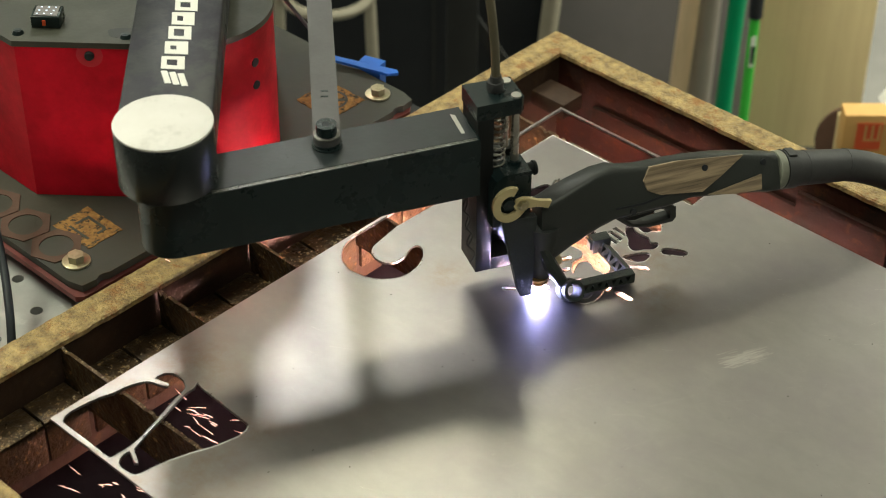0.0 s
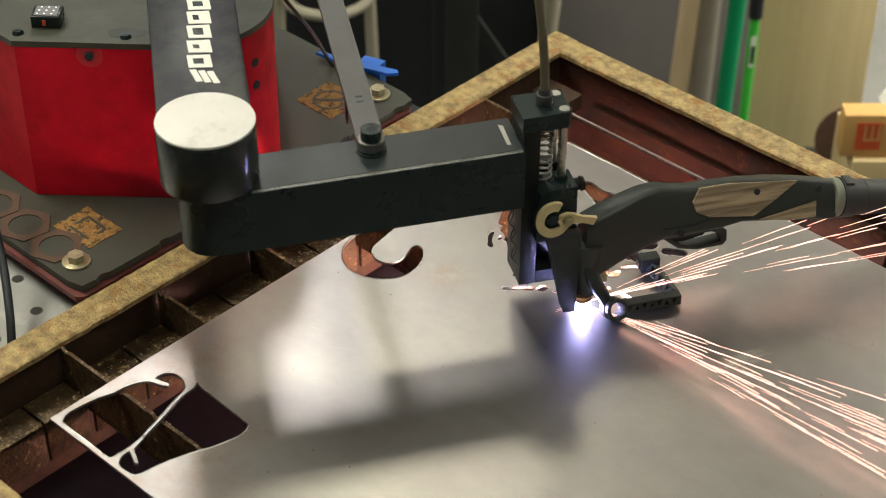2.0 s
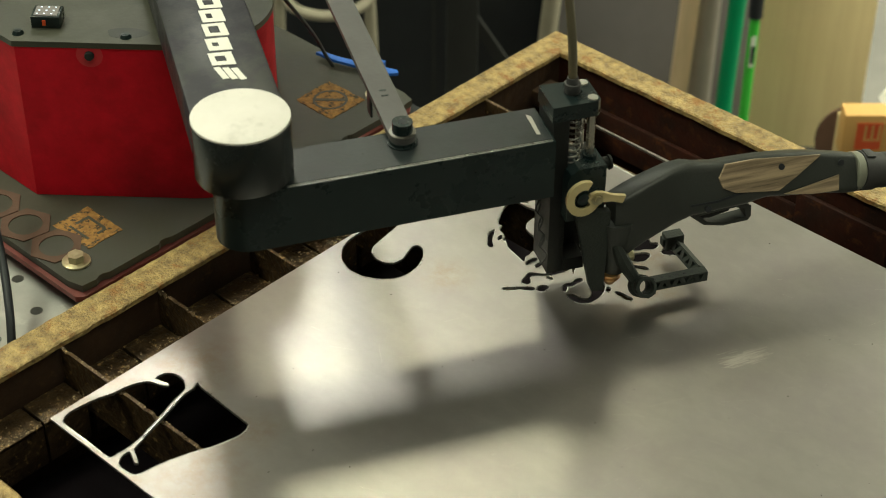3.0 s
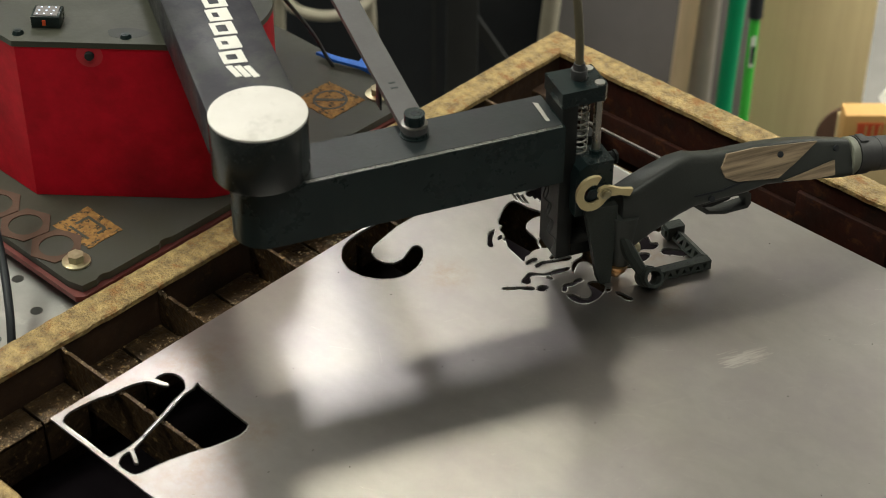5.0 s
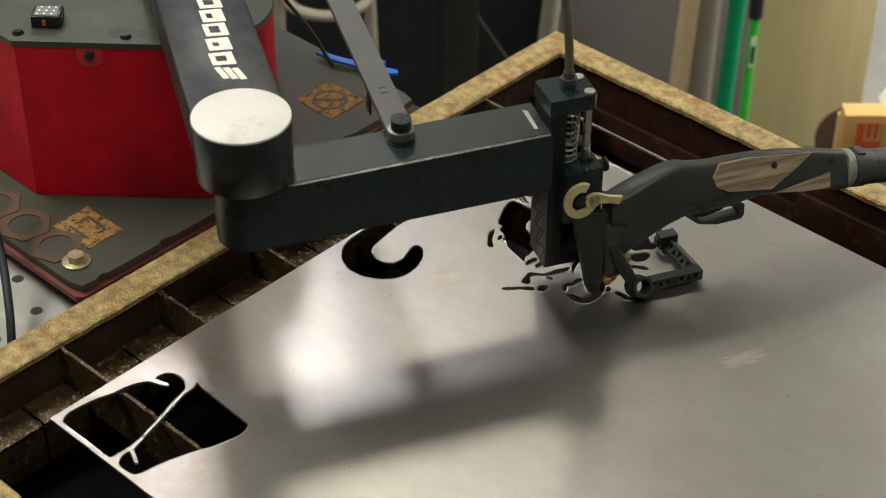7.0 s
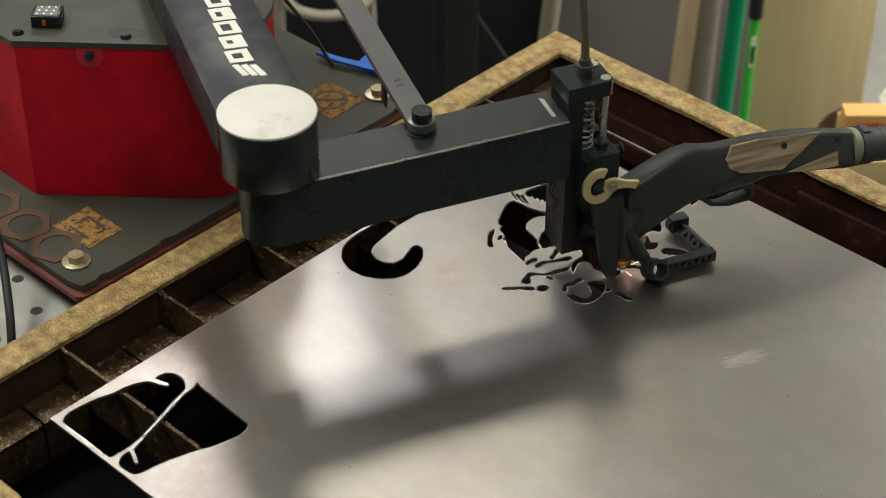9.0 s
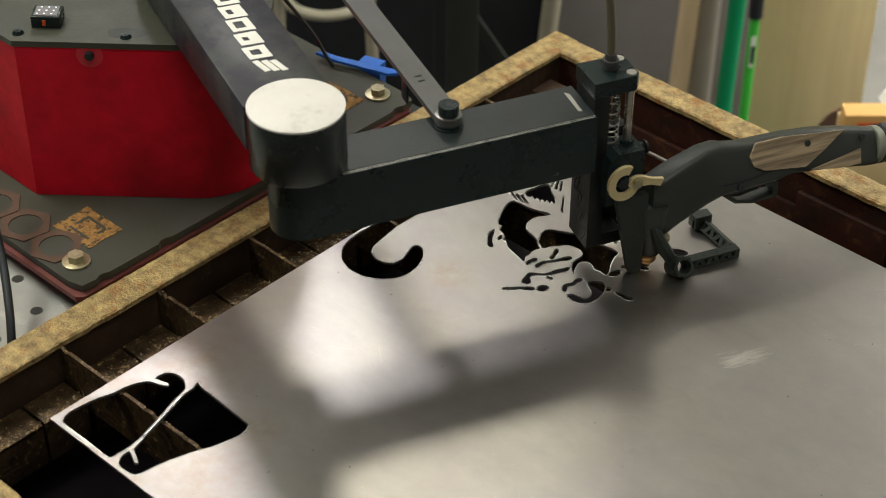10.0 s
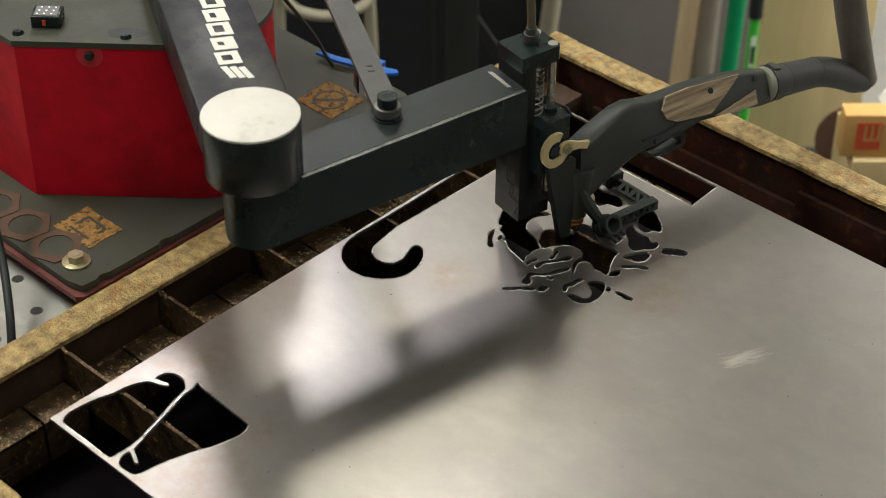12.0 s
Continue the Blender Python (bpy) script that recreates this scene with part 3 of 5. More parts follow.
def speck(x, y, r, z=0.002):
    turn = drng.uniform(0, 6.28)
    foot = [dross.verts.new((x + r * drng.uniform(0.7, 1.3) * math.cos(turn + a), y + r * drng.uniform(0.7, 1.3) * math.sin(turn + a), z)) for a in (0, 1.57, 3.14, 4.71)]
    top = dross.verts.new((x, y, z + r * 0.7))
    for k in range(4):
        dross.faces.new((foot[k], foot[(k + 1) % 4], top))


for ring in rings:
    for a, b in zip(ring, ring[1:] + ring[:1]):
        a, b = Vector(a), Vector(b)
        for k in range(int((b - a).length / 0.0022 + drng.random() * 0.7)):
            p = a.lerp(b, drng.random())
            speck(p.x + drng.gauss(0, 0.0004), p.y + drng.gauss(0, 0.0004), drng.uniform(0.0003, 0.0008))
for k in range(70):
    x, y = drng.uniform(0.03, 0.62), drng.uniform(-0.6, -0.02)
    if not (x < 0.25 and y > -0.26) and not (x < 0.13 and y < -0.49):
        speck(x, y, drng.uniform(0.0003, 0.0009))
tagged(part("dross", dross, M_DROSS, sheet, "burnt dross beads and dark spatter", 0), kind="stuff")
# fine scratches in the surface
scr = bmesh.new()
srng = random.Random(11)
for k in range(230):
    x, y, a, ln = srng.uniform(0.06, 0.66), srng.uniform(-0.6, -0.03), srng.gauss(0.6, 0.5), srng.uniform(0.004, 0.03) * (2.5 if k % 9 == 0 else 1)
    if (x < 0.26 and y > -0.26) or (x < 0.16 and y < -0.48) or (x < 0.1 and y > -0.34):
        continue
    d, o = Vector((math.cos(a), math.sin(a), 0)) * ln, Vector((-math.sin(a), math.cos(a), 0)) * srng.uniform(0.00004, 0.00011)
    c = Vector((x, y, 0.00204 + 0.0002 * srng.random()))
    scr.faces.new([scr.verts.new(p) for p in (c - o, c + d - o * 0.3, c + d + o * 0.3, c + o)])
for k in range(130):
    c = Vector((0.342, -0.203, 0.00204 + 0.0003 * srng.random())) + Vector((0.37, 0.93, 0)) * srng.uniform(0, 0.032) + Vector((0.93, -0.37, 0)) * srng.gauss(0, 0.0040)
    d, o = Vector((0.40, 0.915, 0)) * srng.uniform(0.005, 0.02), Vector((-0.915, 0.40, 0)) * 0.0003
    scr.faces.new([scr.verts.new(p) for p in (c - o, c + d - o * 0.3, c + d + o * 0.3, c + o)])
tagged(part("scuffing", scr, M_SCRATCH, sheet, "fine bright scratches and a scuff", 0), kind="stuff")

# ---- the fixture table under the robot ----
fixture = thing("fixture_table", (-0.7, -0.4, FLOOR), "grey steel fixture table with round holes", "table")
fh = [hexagon(-0.137 - 0.0475 * i + 0.006 * j, -0.529 + 0.0155 * i - 0.0475 * j, 0.0055, 0, 20) for i in range(-0, 3) for j in range(0, 3)]
fh = [r for r in fh if max(p[0] for p in r) < -0.108]
top = prism([(-1.3, -0.9), (-0.105, -0.9), (-0.105, -0.115), (-1.3, -0.115)], -0.032, -0.02, 0, fh)  # drilled top
part("tabletop", turned(top, Matrix.Translation((0.7, 0.4, -FLOOR))), M_TABLE, fixture, "grey worktop with drilled holes")
part("underside", turned(box(-1.29, -0.11, -0.89, -0.06, -0.09, -0.055), Matrix.Translation((0.7, 0.4, -FLOOR))), M_NAVY, fixture)
part("apron", turned(box(-1.29, -0.11, -0.89, -0.06, -0.0545, -0.0325), Matrix.Translation((0.7, 0.4, -FLOOR))), M_NAVY, fixture)
for lx, ly in ((-1.25, -0.85), (-0.14, -0.85), (-1.25, -0.1), (-0.14, -0.1)):
    part("leg", turned(box(lx - 0.025, lx + 0.025, ly - 0.025, ly + 0.025, FLOOR, -0.09), Matrix.Translation((0.7, 0.4, -FLOOR))), M_DARKTUBE, fixture)
wire = thing("black_cable", (-0.2, -0.56, -0.02), "thin black cable hanging past the robot base", "cable")
part("sheath", turned(rod(smooth_path([(-0.3, -0.475, 0.16), (-0.215, -0.512, 0.07), (-0.1624, -0.5383, 0.03), (-0.1255, -0.5613, 0.006), (-0.1085, -0.575, -0.0165)]), 0.0037), Matrix.Translation((0.2, 0.56, 0.02))), M_NAVY, wire)

lead = thing("power_lead", (-0.19, -0.12, 0.0105), "thin black lead running down behind the robot", "cable")
part("sheath", turned(rod(smooth_path([(-0.146, -0.236, 0.178), (-0.1627, -0.2054, 0.14), (-0.1824, -0.1717, 0.10), (-0.2004, -0.1363, 0.055), (-0.2026, -0.117, 0.018), (-0.204, -0.095, -0.0165)]), 0.0018), Matrix.Translation((0.19, 0.12, -0.0105))), M_RUBBER, lead)

# ---- the robot ----
BX, BY, UPPER, BOLT, BOLTY = -0.1792, -0.3019, 0.2636, 0.129, 0.008
robot = thing("cutting_robot", (BX, BY, -0.02), "red and black plasma cutting robot with two-link arm", "robot")
ROOT = Vector((BX, BY, -0.02))


def rpart(name, bm, material, label="", parent=None):
    return part(name, turned(bm, Matrix.Translation(-ROOT)), material, parent or robot, label)


rpart("foot_plate", prism([(-0.6, -0.510), (-0.104, -0.510), (-0.0985, -0.5045), (-0.0985, -0.11), (-0.108, -0.099), (-0.6, -0.099)], -0.003, 0.0025, 0.001), M_REDDIRT, "grimy dark red lower base plate")


def plate_outline():
    """A base plate with clipped corners and small notches by the bolts."""
    half = [(-0.6, -0.204), (-0.118, -0.204), (-0.1035, -0.2), (-0.102, -0.186), (-0.1045, -0.181), (-0.1045, -0.177), (-0.102, -0.172), (-0.102, -0.118), (-0.1045, -0.114), (-0.1045, -0.108), (-0.102, -0.103)]
    lo = [(x, BY + y) for x, y in half]
    hi = [(x, BY - y) for x, y in reversed(half)]
    return lo + hi


rpart("riser", box(-0.58, -0.135, -0.475, -0.128, -0.02, -0.0032), M_NAVY)
rpart("base_plate", prism(plate_outline(), 0.003, 0.010, 0.0008), M_PLATE, "olive-black upper base plate")
# housing: a round turret front that runs back into a box
foot = [(-0.42, BY - 0.146), (-0.238, BY - 0.146)]
for k in range(0, 21):
    a = radians(-49.5 + 99 * k / 20)
    foot.append((BX + 0.0715 * math.cos(a), BY + 0.0715 * math.sin(a)))
foot += [(-0.238, BY + 0.146), (-0.42, BY + 0.146)]
rpart("housing", prism(foot, 0.0105, 0.165, 0.0), M_RED, "red painted housing")
lid = [(BX + (x - BX) * 1.012 + (0.0006 if x > -0.2 else 0), BY + (y - BY) * 1.012) for x, y in foot]
rpart("lid", prism(lid, 0.1655, 0.171, 0.001), M_PLATE, "dark grey lid")
for x, y in ((-0.2446, -0.4377), (-0.1731, -0.3784), (-0.2446, -0.166), (-0.1731, -0.2254)):
    s = merge(cyl(x, y, 0.1712, 0.1742, 0.0052, 0.0036, 16), cyl(x, y, 0.174, 0.1746, 0.002, 0.002, 6))
    rpart("lid_screw", s, M_BLACK)
nx, ny = 0.651, -0.759
for u, z in ((0.064, 0.1583),):
    fx, fy = -0.238 + 0.759 * u, BY - 0.146 + 0.651 * u
    s = cyl(0, 0, 0, 0.003, 0.0045, 0.0036, 16)
    rpart("face_screw", turned(s, Matrix.Translation((fx, fy, z)) @ Vector((nx, ny, 0)).to_track_quat("Z", "Y").to_matrix().to_4x4()), M_BLACK)
    rpart("screw_stain", turned(cyl(0, 0, 0, 0.0003, 0.0115, None, 28), Matrix.Translation((fx, fy, z)) @ Vector((nx, ny, 0)).to_track_quat("Z", "Y").to_matrix().to_4x4()), M_REDRUB, "rubbed ring round the screw")
# two turret holes: solid dark discs carry the shade inside them
for a, z in ((8, 0.135), (8, 0.112)):
    v = Vector((math.cos(radians(a)), math.sin(radians(a)), 0))
    s = cyl(0, 0, -0.002, 0.0008, 0.0042, None, 16)
    rpart("side_hole", turned(s, Matrix.Translation((BX + 0.0715 * v.x, BY + 0.0715 * v.y, z)) @ v.to_track_quat("Z", "Y").to_matrix().to_4x4()), M_NAVY, "hole in the turret, its shade drawn as a dark disc")
rpart("oil_stain", prism([(-0.1775 + 0.759 * (0.018 + 0.002 * math.sin(3 * a + 1)) * math.cos(a) - 0.651 * 0.0085 * math.sin(a), -0.3735 + 0.651 * (0.018 + 0.002 * math.sin(3 * a + 1)) * math.cos(a) + 0.759 * 0.0085 * math.sin(a)) for a in np.linspace(0, 6.1, 26).tolist()], 0.1711, 0.1712), M_STAIN, "dark oily stain")
# hexagon rings, etched panels and bolts on the base plate
for x in (-0.2076, -0.1634, -0.2518):
    ring = prism(hexagon(x, -0.4833, 0.0245, 0.35), 0.0102, 0.0112, 0, [hexagon(x, -0.4833, 0.0150, 0, 28)])
    rpart("hexagon_ring", ring, M_BROWN, "rust-brown hexagon ring")
    rpart("hexagon_well", cyl(x, -0.4833, 0.0101, 0.0104, 0.0149, None, 28), M_PLATE)
erng = random.Random(7)


def ragged(x0, x1, y0, y1):
    pts = []
    for (ax, ay), (bx, by) in zip(((x0, y0), (x1, y0), (x1, y1), (x0, y1)), ((x1, y0), (x1, y1), (x0, y1), (x0, y0))):
        for k in range(9):
            t = k / 9
            pts.append((ax + (bx - ax) * t + erng.uniform(-0.0009, 0.0009), ay + (by - ay) * t + erng.uniform(-0.0009, 0.0009)))
    return pts


def etched(x0, x1, y0, y1, mark):
    rpart("etched_panel", prism(ragged(x0, x1, y0, y1), 0.0102, 0.0107), M_RUSTY_LOGO, "rust-orange etched panel with a dark emblem", None)
    cx, cy = (x0 + x1) / 2, (y0 + y1) / 2
    if mark:
        ring = [(cx - 0.013, cy - 0.004), (cx - 0.010, cy - 0.004), (cx - 0.010, cy + 0.008), (cx + 0.010, cy + 0.008), (cx + 0.012, cy + 0.006), (cx + 0.012, cy + 0.000), (cx + 0.0145, cy + 0.0), (cx + 0.0145, cy + 0.008), (cx + 0.011, cy + 0.011), (cx - 0.013, cy + 0.011)]
        rpart("emblem", prism(ring, 0.0108, 0.0110), M_PLATE)
        rpart("emblem_bar", box(cx - 0.013, cx + 0.014, cy - 0.0115, cy - 0.009, 0.0108, 0.0110), M_PLATE)
    else:
        rpart("emblem", prism(hexagon(cx, cy, 0.017, 0, 36), 0.0108, 0.0110, 0, [hexagon(cx, cy, 0.0145, 0, 36)]), M_PLATE)
        rpart("emblem_bar", turned(box(-0.017, 0.017, -0.002, 0.002, 0.0108, 0.0110), Matrix.Translation((cx, cy, 0)) @ Matrix.Rotation(0.75, 4, "Z")), M_PLATE)


etched(-0.1895, -0.1405, -0.4665, -0.4285, True)
etched(-0.184, -0.135, -0.1805, -0.1345, False)
for x, y in ((-0.133, -0.485), (-0.133, -0.119)):
    b = merge(cyl(x, y, 0.0102, 0.0122, 0.0125, None, 28, 0.0005), prism(hexagon(x, y, 0.0072, 0.4), 0.0122, 0.0188, 0.0006), cyl(x, y, 0.0188, 0.0191, 0.0035, None, 6))
    rpart("anchor_bolt", b, M_ZINC, "yellow zinc bolt with a wide washer")
rpart("crank_post", cyl(BX, BY, 0.1712, 0.1745, 0.034, None, 32), M_BLACK)

# upper arm, in its own space: x along the arm from the base axis, z above the sheet
upper = part("upper_arm", merge(box(-0.045, 0.245, -0.036, 0.036, 0.1755, 0.2165, 0.0025)), M_ARMTOP, robot, "smudged dark grey upper arm")
part("elbow_drum", cyl(UPPER, 0, 0.169, 0.2175, 0.0381, None, 64, 0.0008), M_DRUM, upper, "glossy black elbow drum")
part("elbow_cap", cyl(UPPER, 0, 0.2178, 0.22, 0.0380, None, 64, 0.0004), M_CAP, upper, "pale brushed metal cap")
for k in range(3):
    y0 = -0.0075 + 0.0066 * k
    part("stripe", prism([(0.1865 + 0.0022 * k, y0), (0.205 + 0.0022 * k - 0.0005, y0 + 0.0045), (0.205 + 0.0022 * k - 0.0005, y0 + 0.0095), (0.1865 + 0.0022 * k, y0 + 0.005)], 0.2166, 0.2169), M_WHITE, upper)
for k in range(5):
    x1, y0 = 0.184 - 0.0225 * k, -0.0085 + 0.0012 * k
    w = (0.0195, 0.0195, 0.0205, 0.0205, 0.0195)[k]
    sk = 0.0012
    outer = [(x1 - w, y0), (x1 - 0.001, y0 + 0.0008), (x1 + sk, y0 + 0.0195), (x1 - w + sk, y0 + 0.0185)]
    cut = (0.0050, 0.0062, 0.0042, 0.0056, 0.0050)[k]
    side = 0.0 if k in (1, 3) else 0.0055
    slit = [(x1 - w + cut, y0 + 0.0045), (x1 - cut - 0.001, y0 + 0.0050), (x1 - cut, y0 + 0.0100 + side * 0.6), (x1 - w + cut + 0.001, y0 + 0.0095 + side * 0.6)]
    part("print_bar", prism(outer, 0.2166, 0.2169, 0, [slit]), M_WHITE, upper)

# link bar: runs back from the forearm bolt, parallel to the upper arm
link_outline = [(0, -0.0108), (0.2636, -0.0108)] + [(0.2636 + 0.0108 * math.sin(radians(a)), -0.0108 * math.cos(radians(a))) for a in range(10, 180, 10)] + [(0.2636, 0.0108), (0, 0.0108)] + [(-0.0108 * math.sin(radians(a)), 0.0108 * math.cos(radians(a))) for a in range(10, 180, 10)]
link = part("link_bar", prism(link_outline, 0.1690, 0.1740, 0.0006), M_BAR, robot, "flat grey steel link bar")
for x in (0.056, 0.064):
    part("mark", box(x - 0.0012, x + 0.0008, -0.003, 0.003, 0.1741, 0.1743), M_BLACK, link)
part("link_tab", box(0.062, 0.074, 0.0090, 0.0108, 0.150, 0.1688, 0.0005), M_BLACK, link)
part("far_pin", cyl(0.2636, 0, 0.155, 0.184, 0.008, None, 20), M_BLACK, link)

# forearm, in its own space: x along it from the elbow axis
end = [(0.246, -0.0255), (0.246, 0.0255)] + [(0.0255 * math.cos(radians(a)), 0.0255 * math.sin(radians(a))) for a in range(90, 271, 9)]
forearm = part("forearm", prism(end, 0.110, 0.164, 0.0012), M_BLACK, robot, "black square-tube forearm")
part("elbow_collar", cyl(0, 0, 0.1645, 0.1685, 0.030, None, 48), M_BLACK, forearm)
part("weld_seam", merge(box(0.028, 0.244, -0.0246, -0.0240, 0.1641, 0.16445), box(0.028, 0.244, -0.0226, -0.0222, 0.1641, 0.16435)), M_SILVER, forearm, "bright edge of the folded tube")
part("top_skin", box(0.029, 0.2445, -0.0215, 0.0245, 0.1641, 0.16455), M_FORETOP, forearm, "smudged grey upper face")
part("bolt_boss", cyl(BOLT, BOLTY, 0.1646, 0.1662, 0.0122, None, 32, 0.0004), M_BLACK, forearm)
part("bolt_washer", cyl(BOLT, BOLTY, 0.1663, 0.1688, 0.0112, None, 32, 0.0005), M_BLACK, forearm)
part("bolt_top_washer", cyl(BOLT, BOLTY, 0.1743, 0.1755, 0.0108, None, 32, 0.0003), M_SPRING, forearm)
part("cap_screw", prism(hexagon(BOLT, BOLTY, 0.0083, 0, 32), 0.1756, 0.1845, 0.0006), M_BLACK, forearm, "black socket-head screw")
# dark disc on the screw head in place of a shaded recess
part("socket", cyl(BOLT, BOLTY, 0.1844, 0.1847, 0.0035, None, 6), M_NAVY, forearm)
part("label_tag", prism([(0.2342, -0.0125), (0.2372, -0.0135), (0.2385, 0.0135), (0.2350, 0.0165)], 0.1647, 0.1650), M_SILVER, forearm, "small silver label")
# lift column at the forearm's end
part("lift_top", prism([(0.2455, -0.0175), (0.2835, -0.0175), (0.2865, -0.0145), (0.2865, 0.0165), (0.2455, 0.0175)], 0.176, 0.190, 0.001), M_BLACK, forearm, "black top block of the torch lift")
part("lift_back", box(0.2465, 0.2605, -0.0172, 0.0172, 0.024, 0.1758, 0.0008), M_LIFT, forearm, "black back plate of the torch lift")
part("lift_foot", prism([(0.2607, -0.017), (0.279, -0.017), (0.279, 0.0035), (0.2607, 0.0035)], 0.024, 0.036, 0.0008), M_LIFT, forearm)
part("lift_web", box(0.2607, 0.2895, 0.0040, 0.0172, 0.024, 0.128, 0.0006), M_LIFT, forearm)
part("hose_knob", merge(cyl(0.268, 0.001, 0.1901, 0.199, 0.0068, None, 24, 0.0006), cyl(0.268, 0.001, 0.199, 0.204, 0.0052, 0.0046, 24)), M_RUBBER, forearm)
hose = smooth_path([(0.268, 0.001, 0.204), (0.2665, 0.002, 0.235), (0.262, 0.006, 0.28), (0.25, 0.012, 0.34), (0.225, 0.03, 0.46), (0.18, 0.06, 0.62), (0.1, 0.11, 0.8)])
part("air_hose", rod(hose, 0.0036), M_OLIVE, forearm, "thin olive hose rising from the lift")
for y in (-0.0125, 0.0105):
    part("guide_rod", cyl(0.2805, y, 0.043, 0.1758, 0.0036, None, 16), M_STEEL, forearm, "ground steel guide rod")
    part("rod_end", cyl(0.2805, y, 0.1901, 0.1915, 0.0042, None, 20), M_SILVER, forearm)
coil = [(0.2660 + 0.0068 * math.cos(a), -0.0095 + 0.0068 * math.sin(a), 0.124 + 0.050 * a / (2 * math.pi * 9)) for a in np.linspace(0, 2 * math.pi * 9, 150)]
part("spring", rod([tuple(map(float, c)) for c in coil], 0.0008, 6), M_SPRING, forearm, "coil spring")
frng = random.Random(3)
for k in range(4):
    z = 0.10 - 0.014 * k
    p = smooth_path([(0.2462, 0.012 - 0.006 * k, z), (0.243 - frng.uniform(0, 0.004), 0.006 - 0.006 * k, z - 0.006), (0.2455, 0.001 - 0.006 * k, z - 0.013), (0.241, -0.003 - 0.005 * k, z - 0.022)], 5)
    part("wire_end", rod(p, 0.0006, 6), M_RUBBER, forearm)

# torch carriage, slides on the rods; in the forearm's space
carriage = part("torch_carriage", upright([(0.2565, 0.076), (0.2895, 0.076), (0.2895, 0.126), (0.266, 0.126), (0.259, 0.1215), (0.2565, 0.113)], -0.029, -0.0035, 0.0012), M_BLACK, robot, "black torch carriage")
part("rod_sleeve", merge(cyl(0.2805, -0.0125, 0.1262, 0.1292, 0.006, None, 24), box(0.2715, 0.2893, -0.0033, 0.0037, 0.08, 0.122, 0.0005)), M_BLACK, carriage)
part("clamp_knob", turned(merge(cyl(0, 0, 0, 0.008, 0.0052, None, 20, 0.0005), cyl(0, 0, 0.008, 0.0105, 0.0064, 0.0058, 20)), Matrix.Translation((0.2896, -0.012, 0.116)) @ Matrix.Rotation(radians(90), 4, "Y")), M_LIFT, carriage, "black clamp knob")
part("shield", upright([(0.262, 0.088), (0.2925, 0.084), (0.2905, 0.0025), (0.2805, 0.0035), (0.2785, 0.008)], -0.0365, -0.0295, 0.001), M_PRINT, carriage, "tapered dark shield")
hook = []
LX, LZ = 0.2665, 0.1045
for a in range(62, 330, 12):
    hook.append((LX + 0.0148 * math.cos(radians(a)), LZ + 0.0168 * math.sin(radians(a))))
hook += [(0.2815, 0.0985), (0.2915, 0.0975), (0.3005, 0.094), (0.3035, 0.1005), (0.292, 0.1035), (0.284, 0.1075), (0.278, 0.109), (0.2725, 0.1075), (0.2700, 0.1025)]
for a in range(318, 60, -12):
    hook.append((LX + 0.0080 * math.cos(radians(a)), LZ - 0.0005 + 0.0094 * math.sin(radians(a))))
part("latch", upright(hook, -0.0405, -0.0372, 0.0004), M_BRASS, carriage, "pale brass hook-shaped latch lever")


def facing(x, z, y0, y1, r, seg=20, r2=None):
    return turned(cyl(0, 0, y0, y1, r, r2, seg), Matrix.Translation((x, 0, z)) @ Matrix.Rotation(radians(-90), 4, "X"))


part("latch_screw", merge(facing(0.278, 0.1025, -0.0437, -0.0406, 0.0036, 16), facing(0.278, 0.1025, -0.0413, -0.0404, 0.0052, 20)), M_ZINC, carriage)
part("latch_post", merge(facing(0.2662, 0.1040, -0.040, -0.0292, 0.0050, 20)), M_BLACK, carriage)
# socket shade drawn as a dark hexagon on the post
part("post_socket", facing(0.2662, 0.1040, -0.0403, -0.0401, 0.0022, 6), M_NAVY, carriage)

# ---- the hand torch, clamped in the carriage; in the forearm's space ----
torch = thing("plasma_torch", (0, 0, 0), "charcoal hand-held plasma torch with wood-grain grips", "torch")
YC = -0.027
body = [(0.2965, 0.0420, 0.0925, YC, 0.0115), (0.3020, 0.0360, 0.0945, YC, 0.0125), (0.3105, 0.0360, 0.0985, YC, 0.0130), (0.3240, 0.0460, 0.1030, YC, 0.0130), (0.3470, 0.0595, 0.1095, YC, 0.0130), (0.3614, 0.0645, 0.1108, YC, 0.0130), (0.3720, 0.0645, 0.1080, YC, 0.0132), (0.3880, 0.0650, 0.1055, YC, 0.0135), (0.4100, 0.0655, 0.1052, YC, 0.0135), (0.4300, 0.0685, 0.1048, YC, 0.0135), (0.4600, 0.0645, 0.1015, YC, 0.0132), (0.4850, 0.0605, 0.0965, YC, 0.0130), (0.5050, 0.0565, 0.0915, YC, 0.0128), (0.5155, 0.0555, 0.0885, YC, 0.0125)]
ROLL = radians(-26)


def handle_roll(x):
    return ROLL * max(0.0, min(1.0, (x - 0.315) / 0.06))


def on_side(bm):
    """Turns what sits on the handle's side with the handle."""
    for v in bm.verts:
        mid = float(np.interp(v.co.x, [q[0] for q in body], [(q[1] + q[2]) / 2 for q in body]))
        y, z, a = v.co.y - YC, v.co.z - mid, handle_roll(v.co.x)
        v.co.y, v.co.z = YC + y * math.cos(a) - z * math.sin(a), mid + y * math.sin(a) + z * math.cos(a)
    return bm


